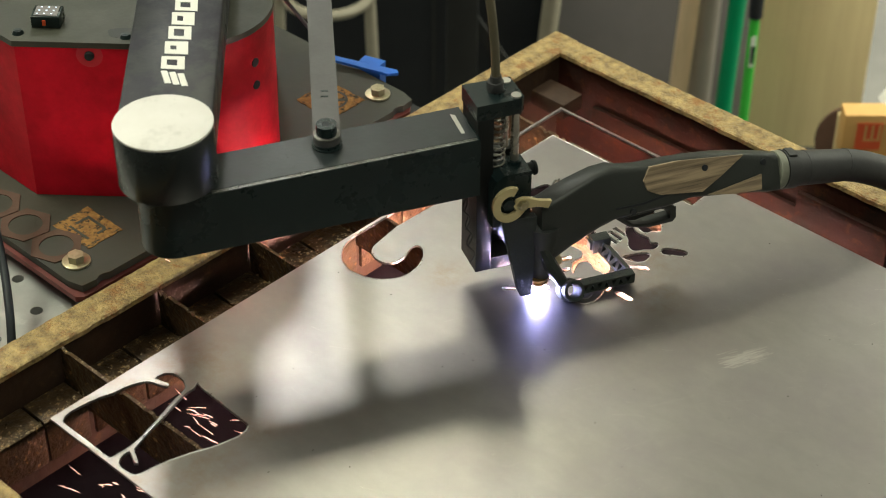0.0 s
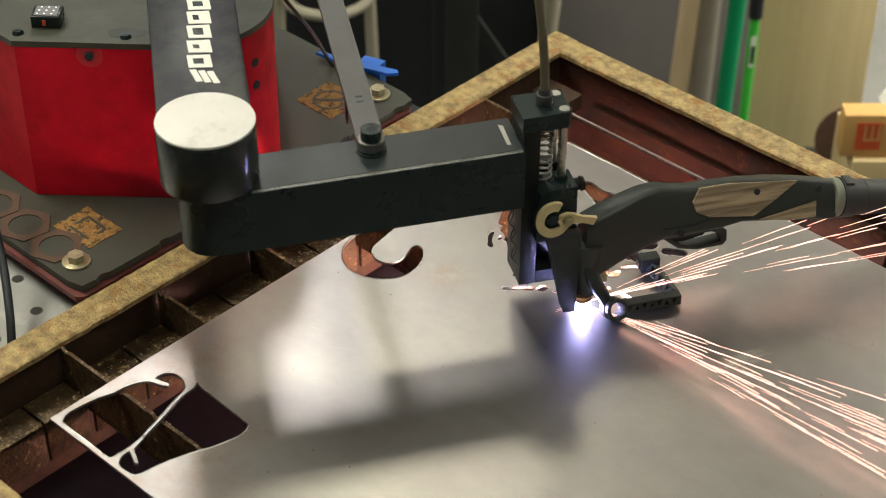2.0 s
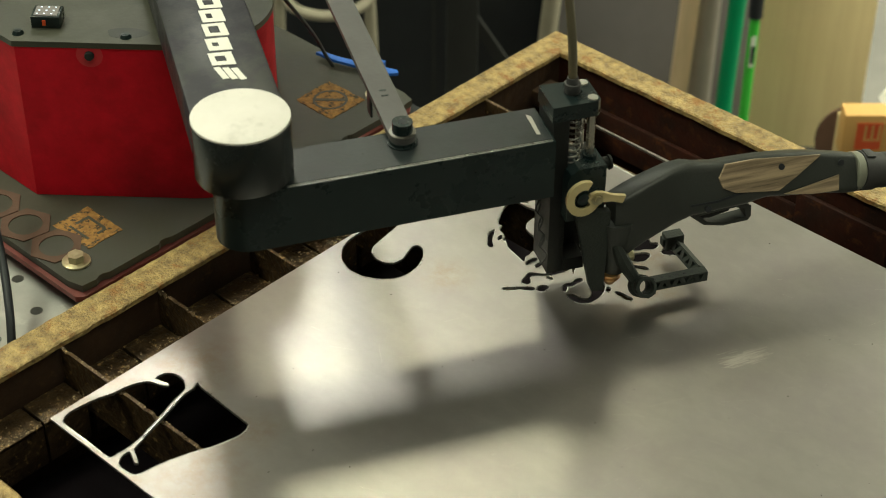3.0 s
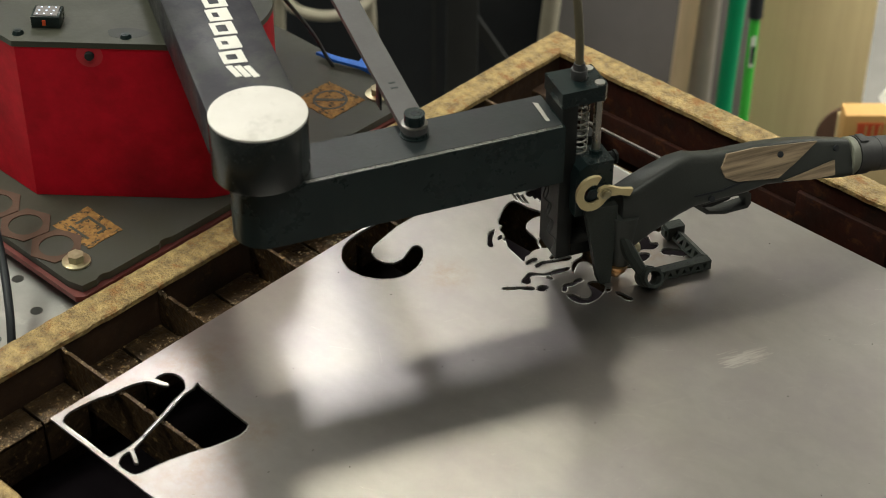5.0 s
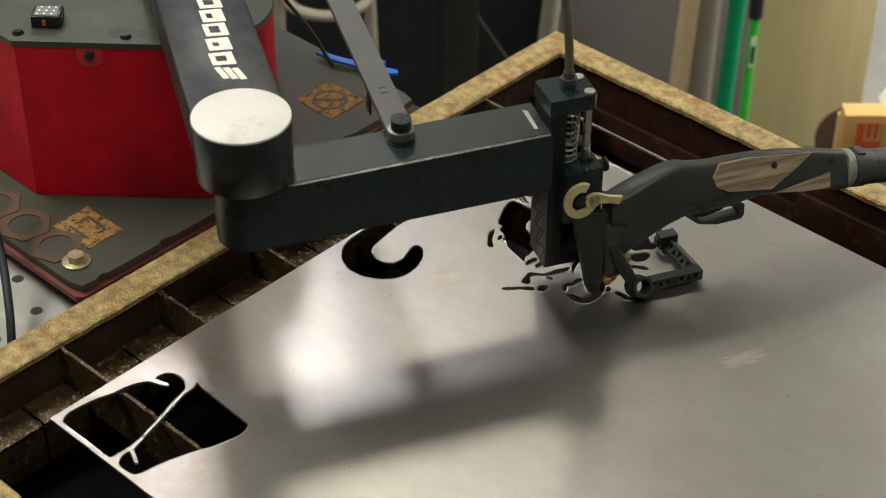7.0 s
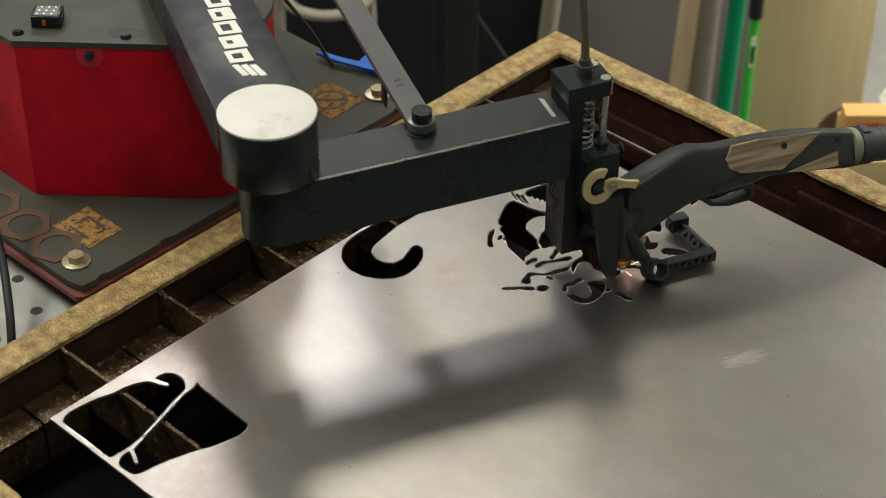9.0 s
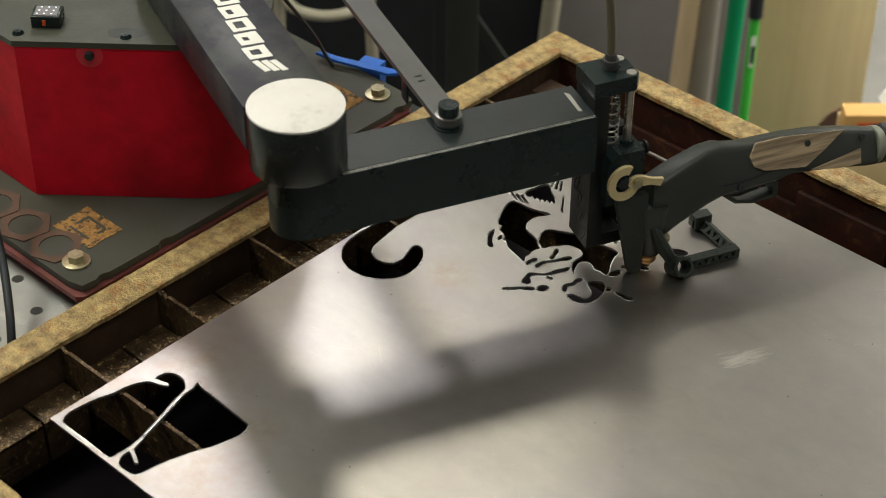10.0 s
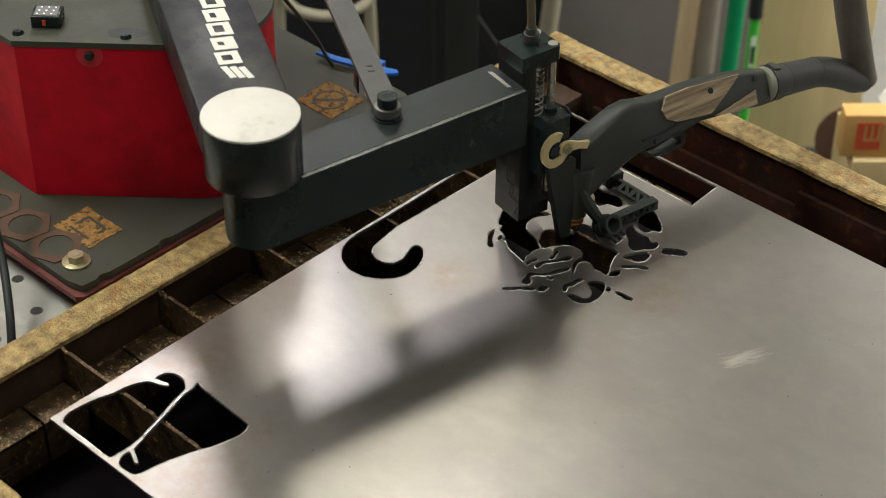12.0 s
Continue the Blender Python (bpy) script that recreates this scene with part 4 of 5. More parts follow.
part("body", loft(body, 0.36, handle_roll), M_TORCH, torch, "charcoal plastic torch body", 38)
neck = turned(cyl(0, 0, 0.0175, 0.070, 0.0100, 0.0152, 28), Matrix.Translation((0.3020, YC - 0.001, 0)))
part("neck", neck, M_TORCH, torch)
part("retaining_cup", turned(merge(cyl(0, 0, 0.0105, 0.0173, 0.0080, 0.0094, 28), cyl(0, 0, 0.0125, 0.0140, 0.0092, None, 28)), Matrix.Translation((0.2985, YC - 0.003, 0))), M_COPPER, torch, "copper retaining cup")
part("nozzle", turned(cyl(0, 0, 0.0050, 0.0104, 0.0042, 0.0072, 24), Matrix.Translation((0.2985, YC - 0.003, 0))), M_COPPER, torch, "copper nozzle")
part("brass_nut", merge(turned(prism(hexagon(0, 0, 0.0058, 0.2), 0.0, 0.006, 0.0005), Matrix.Translation((0.309, YC - 0.004, 0.031)) @ Matrix.Rotation(radians(100), 4, "Y")), turned(cyl(0, 0, 0.006, 0.0085, 0.0046, None, 20), Matrix.Translation((0.309, YC - 0.004, 0.031)) @ Matrix.Rotation(radians(100), 4, "Y"))), M_ZINC, torch, "brass fitting beside the nozzle")
grip = [(0.387, 0.0925), (0.394, 0.1030), (0.42, 0.1032), (0.481, 0.0955), (0.458, 0.0827), (0.4385, 0.0731), (0.4, 0.078), (0.3895, 0.0835)]
part("grip_panel", on_side(upright(grip, YC - 0.0156, YC - 0.0120, 0.0005)), M_WOODGRIP, torch, "wood-grain grip panel")
part("grip_panel", on_side(upright([(0.4442, 0.0690), (0.497, 0.0750), (0.4955, 0.0620), (0.47, 0.0640)], YC - 0.0150, YC - 0.0115, 0.0005)), M_WOODGRIP, torch, "wood-grain grip panel")
# screw holes and groove: dark pieces painted as the shade of recesses
for x, z, face in ((0.4434, 0.0926, 0.0144), (0.5005, 0.0845, 0.0129), (0.375, 0.0685, 0.0132)):
    part("screw_hole", on_side(facing(x, z, YC - face - 0.0015, YC - face + 0.002, 0.0027, 18)), M_NAVY, torch)
part("groove", on_side(upright([(0.360, 0.0745), (0.385, 0.0725), (0.412, 0.0765), (0.4115, 0.0785), (0.385, 0.0742), (0.3605, 0.0757)], YC - 0.0142, YC - 0.0124)), M_NAVY, torch)
part("trigger", upright([(0.370, 0.0640), (0.405, 0.0640), (0.402, 0.0580), (0.385, 0.0545), (0.374, 0.0570)], YC - 0.0045, YC + 0.0045, 0.001), M_LIFT, torch, "black trigger")
part("trigger_guard", upright([(0.364, 0.0625), (0.380, 0.0485), (0.398, 0.0440), (0.420, 0.0460), (0.4235, 0.0490), (0.4215, 0.0600), (0.412, 0.0660)], YC - 0.006, YC + 0.006, 0.0008, [[(0.374, 0.0590), (0.383, 0.0515), (0.398, 0.0475), (0.4180, 0.0492), (0.4165, 0.0575), (0.408, 0.0610)]]), M_TORCH, torch, "charcoal trigger guard loop")
RY = Matrix.Translation((0.5155, YC, 0.0725)) @ Matrix.Rotation(radians(99), 4, "Y")
part("collar", turned(cyl(0, 0, 0.0, 0.0075, 0.0168, None, 32, 0.0012), RY), M_RING, torch, "pale grey collar")
part("boot", turned(merge(cyl(0, 0, 0.0076, 0.020, 0.0174, 0.0170, 32), cyl(0, 0, 0.020, 0.030, 0.0158, 0.0152, 32), cyl(0, 0, 0.030, 0.075, 0.0155, 0.0142, 32)), RY), M_RUBBER, torch, "black rubber strain-relief boot")
part("boot_clip", turned(box(-0.0183, -0.0160, -0.006, 0.006, 0.009, 0.017, 0.0005), RY), M_RUBBER, torch)
part("cable", rod(smooth_path([(0.585, YC, 0.0620), (0.605, YC, 0.0550), (0.625, YC + 0.001, 0.045), (0.645, YC + 0.002, 0.033), (0.660, YC + 0.004, 0.027)], 6), 0.0145, 16), M_RUBBER, torch, "black sleeved torch cable")
# the rest of the cable, which swings up when the arm folds back
tail = thing("cable_tail", (0, 0, 0), "dusty grey sleeved torch cable hanging in a bend", "cable")
bm = merge(rod(smooth_path([(0, 0, 0), (0.05, 0.0, 0.001), (0.12, 0.002, -0.002), (0.25, 0.0, -0.012), (0.42, 0.0, -0.01)], 8), 0.0150, 18))
part("sleeve", bm, M_HOSE, tail)
part("bend", turned(cyl(0, 0, -0.0005, 0.0005, 0.0155, None, 20), Matrix.Rotation(radians(90), 4, "Y")), M_HOSE, tail)
# printed guide wheel arm on the torch tip
GY = -0.036
part("guide_ring", merge(turned(prism(hexagon(0, 0, 0.0098, 0, 32), -0.004, 0.007, 0.0005, [hexagon(0, 0, 0.0062, 0, 24)]), Matrix.Translation((0.3195, GY - 0.011, 0.0085)) @ Matrix.Rotation(radians(58), 4, "X") @ Matrix.Rotation(radians(0), 4, "Y"))), M_PRINT, torch, "grey printed guide ring")
part("guide_strut", rod([(0.2985, GY - 0.001, 0.050), (0.3045, GY - 0.005, 0.034), (0.3150, GY - 0.010, 0.015)], 0.0042, 8, [0.0045, 0.0065, 0.0050]), M_PRINT, torch)
part("guide_tube", turned(prism(hexagon(0, 0, 0.0090, 0, 32), 0.007, 0.016, 0.0005, [hexagon(0, 0, 0.0062, 0, 24)]), Matrix.Translation((0.3195, GY - 0.011, 0.0085)) @ Matrix.Rotation(radians(58), 4, "X")), M_PRINT, torch)


def truss(length, n, deep=0.0095, wide=0.0085):
    """A printed bar with rounded edges, pierced from side to side by a row of triangles."""
    ring = [(0, -0.004), (length, -0.004), (length, deep - 0.004), (0, deep - 0.004)]
    gaps = []
    step = (length - 0.006) / n
    for k in range(n):
        x = 0.004 + step * k
        lo, hi = -0.0022, deep - 0.0058
        gaps.append([(x, lo), (x + step * 0.72, lo), (x + step * 0.36, hi)] if k % 2 else [(x, hi), (x + step * 0.36, lo), (x + step * 0.72, hi)])
    return upright(ring, -wide / 2, wide / 2, 0, gaps)


part("guide_arm", turned(truss(0.052, 7), Matrix.Translation((0.3275, GY - 0.0105, 0.0070))), M_PRINT, torch, "grey printed guide arm with pierced slots")
part("guide_arm", turned(truss(0.040, 5), Matrix.Translation((0.3750, GY - 0.006, 0.0070)) @ Matrix.Rotation(radians(96), 4, "Z") @ Matrix.Rotation(radians(35), 4, "X")), M_PRINT, torch, "grey printed guide arm with pierced slots")
part("guide_end", turned(merge(box(-0.009, 0.008, -0.004, 0.007, -0.007, 0.007, 0.001), box(-0.011, -0.0092, -0.002, 0.005, -0.004, 0.004, 0.0005)), Matrix.Translation((0.370, GY + 0.036, 0.011))), M_PRINT, torch)
# dark discs laid on the arm as the shade in its slots
for k in range(6):
    part("slot", cyl(0.3325 + 0.0068 * k, GY - 0.0105, 0.0124, 0.0127, 0.0014, None, 10), M_NAVY, torch)

# ---- arc and sparks ----
arc = thing("plasma_arc", (0, 0, 0), "blue-white plasma arc under the torch nozzle", "plasma arc")
bm = bmesh.new()
bmesh.ops.create_uvsphere(bm, u_segments=16, v_segments=10, radius=1, matrix=Matrix.Translation((0.2985, YC - 0.003, 0.0038)) @ Matrix.Diagonal((0.0076, 0.0076, 0.0042, 1)))
part("arc_core", bm, M_ARC, arc)
jet = thing("plasma_jet", (0, 0, 0), "hot jet blown below the sheet into the tray", "plasma arc")
part("jet", turned(cyl(0, 0, -0.118, -0.0022, 0.0050, 0.0026, 12), Matrix.Translation((0.2985, YC - 0.003, 0))), M_JET, jet)

slug = thing("steel_slug", (0, 0, 0), "small crescent of steel dropping out of the sheet", "steel offcut")
part("offcut", prism([(0.2045 + (x / 1000 - 0.2045) * 0.96, -0.2045 + (y / 1000 + 0.2045) * 0.96) for x, y in CUTS["crescent"]], -0.0019, -0.0001), M_SHEET, slug)

# streaks of hot metal: a few lengths, shared by all sparks
STREAK = []
for ln, rr in ((0.018, 0.00025), (0.036, 0.00028), (0.06, 0.0003), (0.085, 0.00026), (0.009, 0.0004)):
    ob = part("streak", rod([(-ln, 0, 0), (-ln * 0.4, 0, 0.0004), (0, 0, 0)], rr * 0.75, 5, [rr * 0.2, rr * 0.75, rr * 0.6]), M_SPARK)
    STREAK.append(ob.data)
    bpy.data.objects.remove(ob)
prng = random.Random(21)
SPARKS = []
# seconds, number, headings from and to, rise per metre from and to, reach, lengths to pick from
BURSTS = [(1.5, 52, -1, 12, 0.0, 0.10, 0.34, (1, 2, 3)), (1.76, 12, -156, -140, 0.05, 0.18, 0.22, (0, 1, 2)), (1.92, 18, -2, 14, 0.0, 0.10, 0.3, (1, 2)), (2.0, 56, -3, 14, 0.0, 0.12, 0.37, (1, 2, 3)), (2.0, 44, 47, 66, 0.08, 0.24, 0.33, (1, 2, 3)),
          (2.16, 18, 5, 30, 0.02, 0.2, 0.3, (0, 1)), (5.22, 12, -70, 20, 0.05, 0.5, 0.2, (0, 4)), (5.22, 14, -20, 70, 0.3, 1.2, 0.2, (0, 4)), (8.8, 4, -90, -40, 0.02, 0.2, 0.32, (0, 1)), (10.22, 46, 15, 85, 0.3, 1.5, 0.2, (0, 0, 4)), (2.3, 16, 50, 70, 0.1, 0.3, 0.33, (1, 2)), (9.0, 6, -40, 220, 0.0, 0.35, 0.010, (4,)), (10.25, 14, 20, 80, 0.3, 1.3, 0.35, (0, 4)), (10.4, 18, 8, 24, 0.02, 0.12, 0.26, (1, 2)), (10.82, 6, 14, 24, 0.02, 0.1, 0.3, (1, 2))]


def spark(data):
    ob = new("spark", data)
    return tagged(ob, "orange-hot streak of metal flying from the cut", "spark", "sparks from the cut")


for t0, count, h0, h1, r0, r1, reach, kinds in BURSTS:
    for k in range(count):
        SPARKS.append((spark(STREAK[prng.choice(kinds)]), t0, prng.uniform(h0, h1), prng.uniform(r0, r1), reach * prng.random() ** 0.8))
TRAY_SPARKS = []
for x0, x1, y0, y1, count in ((0.005, 0.075, -0.515, -0.47, 24), (0.02, 0.07, -0.64, -0.575, 14), (-0.11, -0.08, -0.46, -0.36, 4)):
    for k in range(count):
        high = x0 < -0.05
        ob = spark(STREAK[prng.choice((0, 4, 4))])
        TRAY_SPARKS.append((tagged(ob, "short hot spark falling inside the tray"), (prng.uniform(x0, x1) + (0.06 if high else 0), prng.uniform(y0, y1), prng.uniform(0.0, 0.05) if high else prng.uniform(-0.09, -0.05)), prng.uniform(-12, 30), prng.uniform(-25, 15)))

# ---- behind the table ----
BACK = Matrix.Translation((EYE[0], EYE[1], 0)) @ Matrix.Rotation(radians(43.17), 4, "Z")


def standing(name, label, category, base, leaning, pieces):
    """A thing behind the table: base = (right, away, z) of its foot as seen from the camera's stand; leaning = degrees to the right and away."""
    ob = new(name)
    ob.empty_display_size = 0.05
    ob.matrix_world = BACK @ Matrix.Translation(base) @ Matrix.Rotation(radians(leaning[0]), 4, "Y") @ Matrix.Rotation(radians(-leaning[1]), 4, "X")
    tagged(ob, label, category)
    for pname, b, m, plabel in pieces:
        part(pname, b, m, ob, plabel)
    return ob


standing("plywood_board", "wide pale plywood board leaning upright", "board", (0.53, 2.36, FLOOR), (0.3, 2), [("panel", box(-0.066, 0.10, 0, 0.018, 0, 1.3, 0.001), M_BOARD, "")])
standing("timber_stick", "bare timber stick leaning against the wall", "timber", (0.345, 2.40, FLOOR), (2.6, 3), [("stick", box(-0.0135, 0.0135, 0, 0.02, 0, 1.4, 0.001), M_STICK, "")])
standing("dark_tube", "dark grey steel tube leaning upright", "tube", (0.390, 2.43, FLOOR), (1.0, 3), [("tube", turned(cyl(0, 0, 0, 1.4, 0.019, None, 28), Matrix()), M_TUBE, "")])
standing("broom_handle", "dark green painted pole leaning upright", "pole", (0.402, 2.30, FLOOR), (1.8, 3), [("pole", cyl(0, 0, 0, 1.3, 0.0125, None, 24), M_GREEN, "")])
standing("green_pole", "bright green pole with black cap and blue label", "pole", (0.4375, 2.27, FLOOR), (0.2, 2), [("pole", cyl(0, 0, 0, 0.555, 0.0072, None, 20), M_LIME, ""), ("cap", cyl(0, 0, 0.5555, 0.68, 0.010, None, 20), M_NAVY, "black end cap"), ("sticker", upright([(-0.0035, 0.478), (0.0035, 0.478), (0.0035, 0.528), (-0.0035, 0.528)], -0.0078, -0.0072), M_WHITE, "pale sticker"), ("sticker_mark", upright([(-0.002, 0.484), (0.003, 0.484), (0.003, 0.512), (-0.002, 0.512)], -0.0083, -0.0079), M_NAVY, "dark mark")])
standing("red_rod", "thin red rod behind the timber stick", "rod", (0.372, 2.425, FLOOR), (2.6, 3), [("rod", cyl(0, 0, 0, 1.3, 0.005, None, 12), M_REDINK, "")])
standing("grey_panel", "scuffed grey steel panel standing upright", "panel", (0.29, 2.55, FLOOR), (0, 3), [("panel", box(-0.125, 0.24, 0, 0.004, 0, 1.2, 0.001), M_GREYWALL, ""), ("hem", box(-0.131, -0.1255, -0.006, 0.006, 0, 1.2, 0.001), M_DARKTUBE, "folded dark edge"), ("hem", box(0.2405, 0.246, -0.006, 0.006, 0, 1.2, 0.001), M_DARKTUBE, "folded dark edge")])
# dark box fills the black void behind the post, shade included in its colour
standing("black_cabinet", "blue-black workshop cabinet, its deep shade put into the colour", "cabinet", (-0.02, 2.62, FLOOR), (0, 0), [("body", box(-0.62, 0.20, 0, 0.4, 0, 1.1, 0.004), M_NAVY, ""), ("door_edge", box(0.0, 0.006, -0.004, 0, 0.02, 1.08), M_DARKTUBE, "")])
standing("steel_post", "dark square steel post", "post", (0.0245, 2.2, FLOOR), (0, 0), [("post", box(-0.0215, 0.0215, 0, 0.043, 0, 1.5, 0.002), M_DARKTUBE, ""), ("brace", turned(box(-0.008, 0.008, 0.02, 0.03, -0.25, 0.25), Matrix.Translation((0.07, 0, 0.5)) @ Matrix.Rotation(radians(-32), 4, "Y")), M_DARKTUBE, "slanting brace")])
standing("stand_leg", "beige tube leg of a shop stand", "stand", (0.11, 2.3, FLOOR), (4.2, 0), [("tube", cyl(0, 0, 0, 1.2, 0.013, None, 20), M_BEIGE, "")])
standing("beige_stool", "beige tubular stool with a round hoop", "stool", (-0.15, 2.38, FLOOR), (0, 0), [("leg", rod([(0.055, 0, 0), (0.035, 0, 0.75)], 0.009, 14), M_BEIGE, ""), ("leg", rod([(-0.11, 0.05, 0), (-0.09, 0.05, 0.75)], 0.009, 14), M_BEIGE, ""), ("hoop", rod([(0.06 * math.cos(a) - 0.02, 0.06 * math.sin(a), 0.535) for a in np.linspace(0, 6.2, 40)], 0.008, 10), M_BEIGE, ""), ("seat", cyl(-0.02, 0, 0.75, 0.78, 0.1, None, 32, 0.004), M_STICK, "")])
standing("orange_carton", "orange carton with a red square print", "carton", (0.585, 2.0, -0.3845), (0, 0), [("box", box(-0.070, 0.09, 0, 0.03, 0, 0.064, 0.001), M_CARD, ""), ("print", merge(box(-0.053, -0.020, -0.0012, -0.0004, 0.012, 0.053)), M_REDINK, "red printed square"), ("print_mark", merge(box(-0.043, -0.040, -0.002, -0.0014, 0.028, 0.05), box(-0.034, -0.031, -0.002, -0.0014, 0.028, 0.05), box(-0.025, -0.022, -0.002, -0.0014, 0.028, 0.05), box(-0.043, -0.022, -0.002, -0.0014, 0.026, 0.0285)), M_CARD, "")])
standing("crumpled_paper", "crumpled white paper lying on the carton", "paper", (0.60, 2.04, -0.323), (0, 0), [("paper", turned(merge(cyl(0, 0, 0, 0.03, 0.035, 0.012, 9), cyl(0.03, 0.01, 0, 0.022, 0.03, 0.008, 7)), Matrix()), M_WHITE, "")])
standing("pale_carton", "pale carton with dark lettering bars", "carton", (0.60, 1.99, -0.4905), (0, 0), [("box", box(-0.068, 0.11, 0, 0.12, 0, 0.105, 0.001), M_CARDPALE, ""), ("print", merge(*[box(-0.045 + 0.012 * k, -0.037 + 0.012 * k, -0.0012, -0.0004, 0.052, 0.066 if k == 0 else 0.060) for k in range(5)]), M_DARKTUBE, "dark lettering bars")])
standing("carton_stand", "low dark bench under the cartons", "bench", (0.62, 1.98, FLOOR), (0, 0), [("top", box(-0.14, 0.3, -0.02, 0.2, 0.38, 0.4095, 0.002), M_DARKTUBE, ""), ("leg", box(-0.13, -0.10, 0.0, 0.03, 0, 0.38), M_DARKTUBE, ""), ("leg", box(0.26, 0.29, 0.0, 0.03, 0, 0.38), M_DARKTUBE, ""), ("leg", box(-0.13, -0.10, 0.15, 0.18, 0, 0.38), M_DARKTUBE, ""), ("leg", box(0.26, 0.29, 0.15, 0.18, 0, 0.38), M_DARKTUBE, "")])
standing("brown_disc", "dark brown grinding disc beside the cartons", "disc", (0.560, 2.12, -0.4905), (0, 8), [("disc", turned(cyl(0, 0, -0.002, 0.002, 0.050, None, 40), Matrix.Translation((0, 0, 0.050)) @ Matrix.Rotation(radians(90), 4, "X")), M_BROWN, "")])
clamp = thing("blue_clamp", (-0.19, -0.09, -0.02), "blue plastic spring clamp lying behind the robot", "clamp")
part("jaw", turned(prism([(-0.225, -0.114), (-0.2, -0.1115), (-0.145, -0.0935), (-0.138, -0.085), (-0.143, -0.082), (-0.2, -0.1035), (-0.222, -0.109)], 0.0148, 0.0178, 0.001), Matrix.Translation((0.19, 0.09, 0.02))), M_BLUE, clamp)
part("jaw", turned(prism([(-0.186, -0.0925), (-0.164, -0.0855), (-0.167, -0.074), (-0.189, -0.081)], -0.0195, 0.0146, 0.002), Matrix.Translation((0.19, 0.09, 0.02))), M_BLUE, clamp)
sensor = thing("display_module", (-0.2402, -0.4089, 0.1712), "small black electronics module with lit display", "module")
sensor.rotation_euler = (0, 0, radians(41))
part("case", box(-0.0125, 0.0125, -0.010, 0.010, 0, 0.011, 0.0008), M_BLACK, sensor)
part("display", box(-0.010, 0.010, -0.008, 0.008, 0.0111, 0.0116), M_GREYWALL, sensor, "dark grey display")
for k in range(9):
    lx, ly = -0.0082 + 0.0062 * (k % 3) + 0.001 * (k // 3), -0.006 + 0.0055 * (k // 3)
    part("led", box(lx, lx + 0.0016, ly, ly + 0.0013, 0.0117, 0.0121), M_LED, sensor)
part("switch", turned(box(-0.0015, 0.0015, -0.0008, 0, 0.003, 0.008), Matrix.Translation((-0.001, -0.0101, 0))), M_REDINK, sensor, "red switch")

# ---- movement ----
# seconds, upper arm's heading, forearm's heading, lift of the torch in millimetres
ARM = [
    (0.0, -44.05, 63.28, -1.3), (0.3, -44.0, 63.28, -1.0), (0.5, -33.82, 62.97, 8.9), (0.62, -33.8, 62.98, 8.9), (0.8, -33.79, 62.99, -2.0), (1.4, -33.9, 62.6, -1.8), (1.5, -34.2, 61.27, -1.5),
    (2.0, -37.23, 58.45, -2.1), (2.5, -33.66, 63.06, -2.2), (2.8, -33.6, 63.0, 2.0), (3.0, -31.44, 60.75, 7.0), (3.2, -31.4, 60.8, 5.0), (4.0, -30.0, 62.4, -2.0), (4.8, -28.6, 64.6, -2.5), (5.0, -28.54, 64.69, -3.5), (5.2, -28.5, 64.6, -2.0), (5.5, -28.33, 64.32, -2.0),
    (6.0, -37.8, 58.64, -1.3), (6.5, -40.96, 57.03, -1.4), (7.0, -31.33, 62.68, -1.7), (7.2, -27.6, 65.0, -1.6), (8.0, -27.4, 65.3, -1.6), (9.0, -26.99, 65.71, -1.4), (9.3, -22.2, 65.6, 4.0), (9.5, -21.99, 65.6, 6.0), (9.7, -21.99, 65.6, 5.5), (10.0, -21.99, 65.6, -4.1), (10.2, -21.5, 65.9, -2.5),
    (10.5, -19.47, 66.99, -2.0), (11.0, -22.12, 65.7, -2.0), (11.2, -22.3, 66.0, 8.0), (11.4, -29.5, 78.2, 8.7), (11.5, -29.77, 78.59, 8.7), (11.7, -29.77, 78.6, 8.0), (12.0, -29.76, 78.61, -2.0)]
LIT = [(-1, 0.04), (1.38, 2.55), (3.6, 4.4), (5.15, 5.45), (8.3, 8.97), (10.17, 10.95)]


def arm_at(t):
    ts = [r[0] for r in ARM]
    return [float(np.interp(t, ts, [r[k] for r in ARM])) for k in (1, 2, 3)]


def forearm_pose(u, f):
    return pose(BX + UPPER * math.cos(radians(u)), BY + UPPER * math.sin(radians(u)), 0, 0, 0, f)


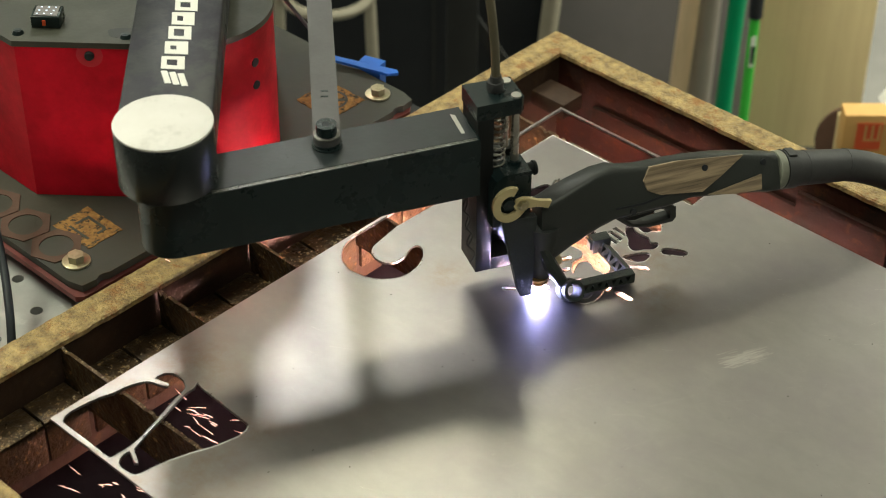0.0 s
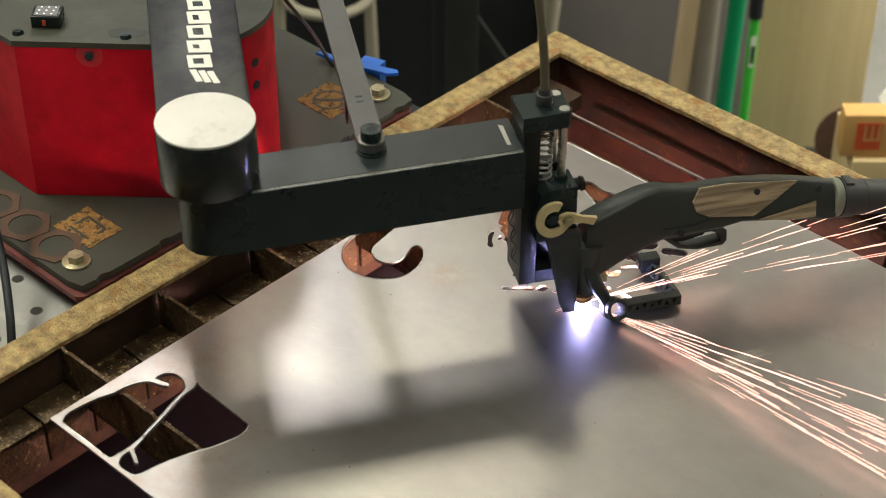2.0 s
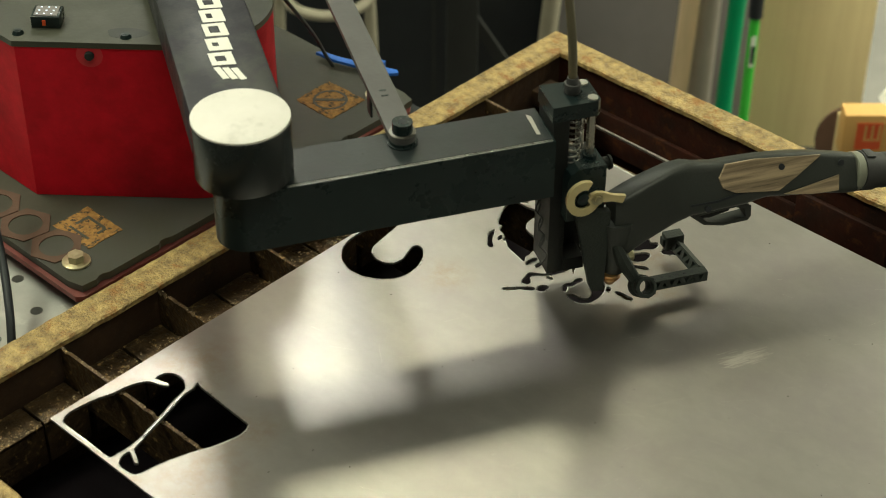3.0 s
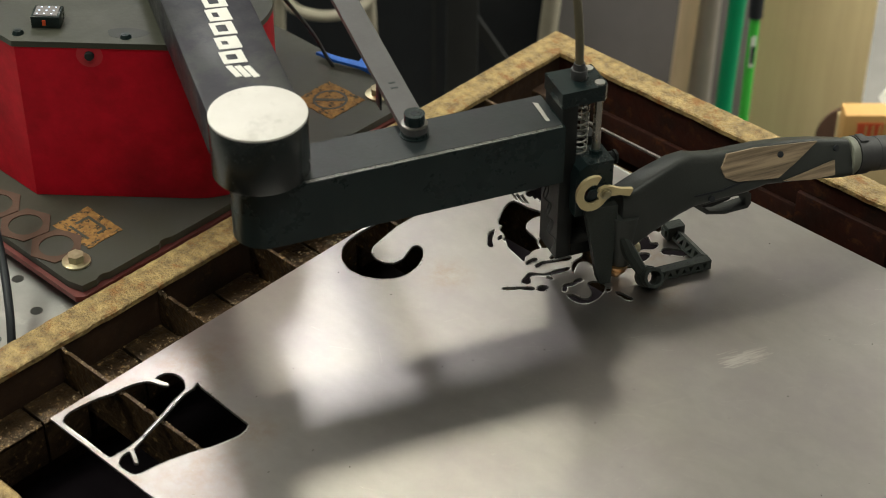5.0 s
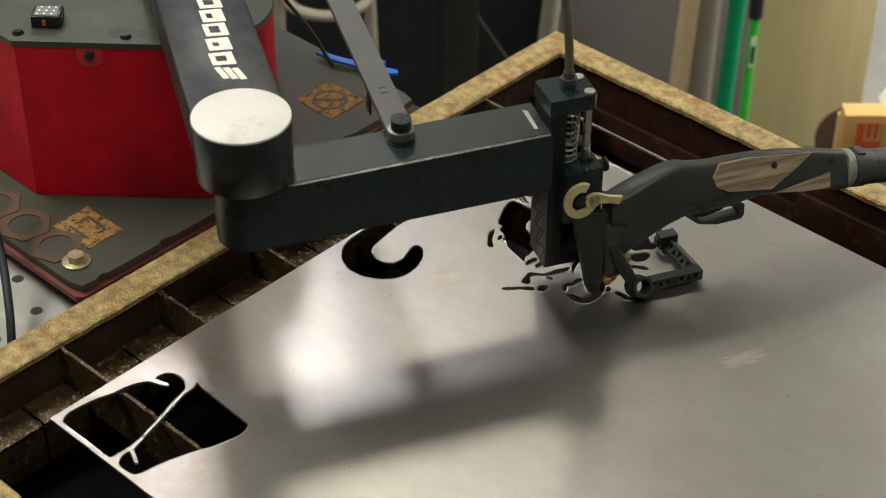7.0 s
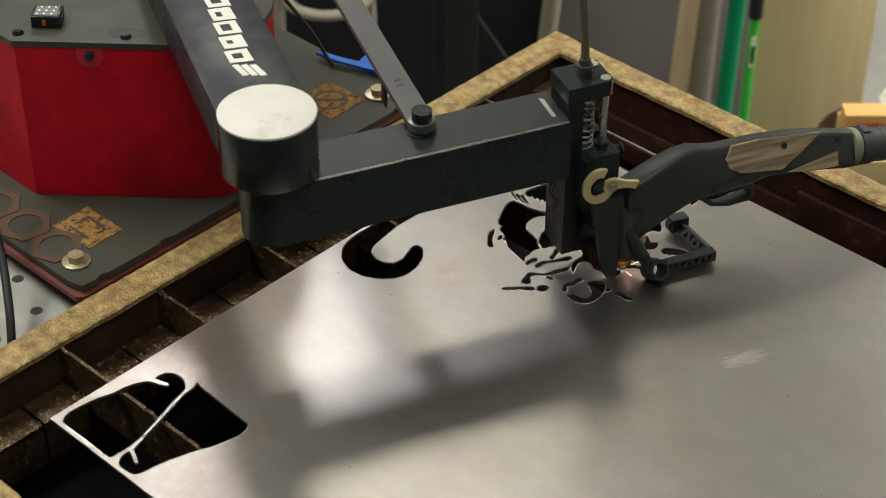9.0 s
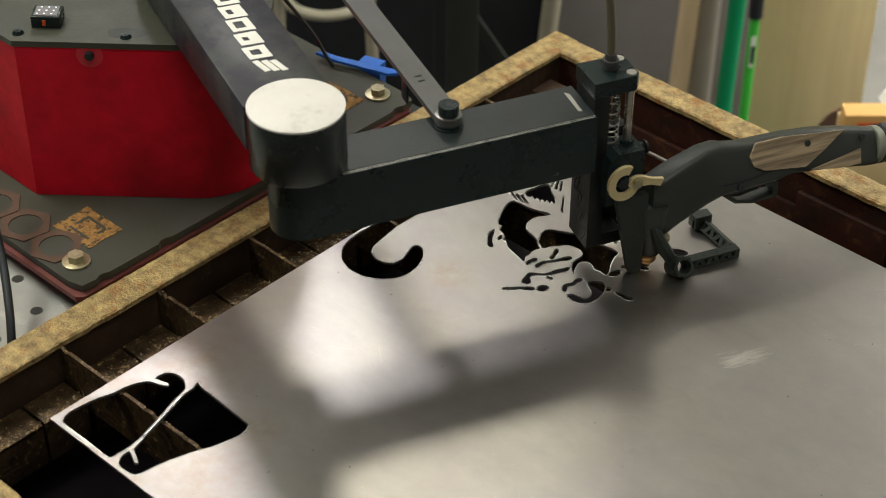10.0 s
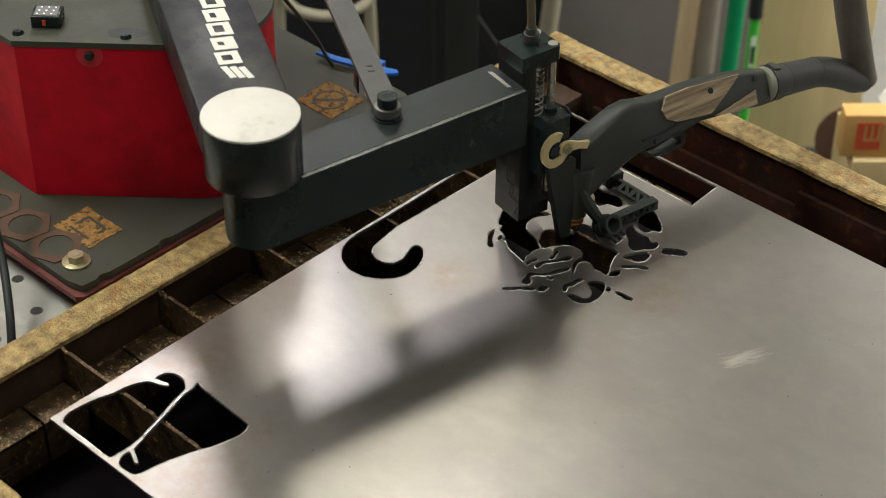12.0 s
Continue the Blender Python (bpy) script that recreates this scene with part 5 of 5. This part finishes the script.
def motions():
    inv = Matrix.Translation(-ROOT)
    walk(upper, [(t, inv @ pose(BX, BY, 0, 0, 0, u)) for t, u, f, dz in ARM])
    walk(forearm, [(t, inv @ forearm_pose(u, f)) for t, u, f, dz in ARM])
    walk(link, [(t, inv @ forearm_pose(u, f) @ pose(BOLT, BOLTY, 0, 0, 0, u - f + 180.6 - 0.15 * (u + 34) - 0.1 * (f - 63))) for t, u, f, dz in ARM])
    lift = [(t, u, f, Matrix.Translation((0, 0, dz / 1000 + 0.0016))) for t, u, f, dz in ARM]
    walk(carriage, [(t, inv @ forearm_pose(u, f) @ m) for t, u, f, m in lift])
    walk(torch, [(t, forearm_pose(u, f) @ m) for t, u, f, m in lift])
    # the arc draws back into the nozzle while the torch is off
    rows = []
    times = sorted({r[0] for r in ARM} | {max(0, min(12, round(x + e, 3))) for on, off in LIT for x, e in ((on, -0.034), (on, 0), (off, 0), (off, 0.034))} | {2.24, 2.36, 8.4})
    for t in times:
        u, f, dz = arm_at(t)
        lit = any(on - 0.001 <= t <= off + 0.001 for on, off in LIT)
        rows.append((t, forearm_pose(u, f) @ Matrix.Translation((0, 0, (0.007 if 2.3 < t < 2.6 or 8.35 < t < 9.0 else 0) if lit else 0.052))))
    walk(arc, rows)
    # the jet dies away into the slag of the sump
    walk(jet, [(t, forearm_pose(*arm_at(t)[:2]) @ Matrix.Translation((0, 0, 0 if any(on - 0.001 <= t <= off + 0.001 for on, off in LIT) else -0.145))) for t, m in rows])
    tails = []
    for t, u, f, dz in ARM:
        if t <= 11.2:
            tilt, swing = 14, 0
        elif t < 11.45:
            tilt, swing = (-50, 2) if t < 11.39 else (-110, 4)
        else:
            tilt, swing = -110, 4
        tails.append((t, forearm_pose(u, f) @ Matrix.Translation((0.660, YC + 0.004, 0.027 + dz / 1000)) @ pose(0, 0, 0, 0, tilt, swing)))
        if t == 11.2:
            u2, f2, d2 = arm_at(11.3)
            tails.append((11.3, forearm_pose(u2, f2) @ Matrix.Translation((0.660, YC + 0.004, 0.027 + d2 / 1000)) @ pose(0, 0, 0, 0, -45, 7)))
    walk(tail, tails)
    # the crescent drops into the sump once it is cut free
    walk(slug, [(0, pose(0, 0, 0)), (2.5, pose(0, 0, 0)), (2.62, pose(0, 0.004, -0.1, 8, 0, 0)), (12, pose(0, 0.004, -0.122, 4, 0, 0))])
    # sparks lie cold in the sump until they are blown out, cross the air and end on the floor
    for ob, t0, heading, rise, s in SPARKS:
        u, f, dz = arm_at(t0)
        tip = forearm_pose(u, f) @ Vector((0.2985, YC - 0.003, 0.004))
        way = Vector((math.cos(radians(heading)), math.sin(radians(heading)), rise)).normalized()
        turn = way.to_track_quat("X", "Z").to_matrix().to_4x4()
        speed = 3.2
        start, stop = t0 - s / speed, t0 + (0.75 - s) / speed
        rest = Matrix.Translation((tip.x, tip.y, -0.165)) @ turn
        land = Matrix.Translation((tip.x + way.x * 1.6, tip.y + way.y * 1.6, FLOOR - 0.02)) @ turn
        rows = [(0, rest), (start - 0.05, rest), (start, Matrix.Translation(tip + way * 0.01) @ turn), (t0, Matrix.Translation(tip + way * (0.01 + s)) @ turn), (stop, Matrix.Translation(tip + way * 0.75) @ turn), (stop + 0.3, land), (12, land)]
        walk(ob, rows)
    for ob, at, heading, dip in TRAY_SPARKS:
        turn = pose(0, 0, 0, 0, dip, heading)
        low = Matrix.Translation((at[0], at[1], -0.17)) @ turn
        walk(ob, [(0, Matrix.Translation(at) @ turn), (0.07, Matrix.Translation((at[0] + 0.01, at[1], -0.155)) @ turn), (0.2, low), (12, low)])


motions()
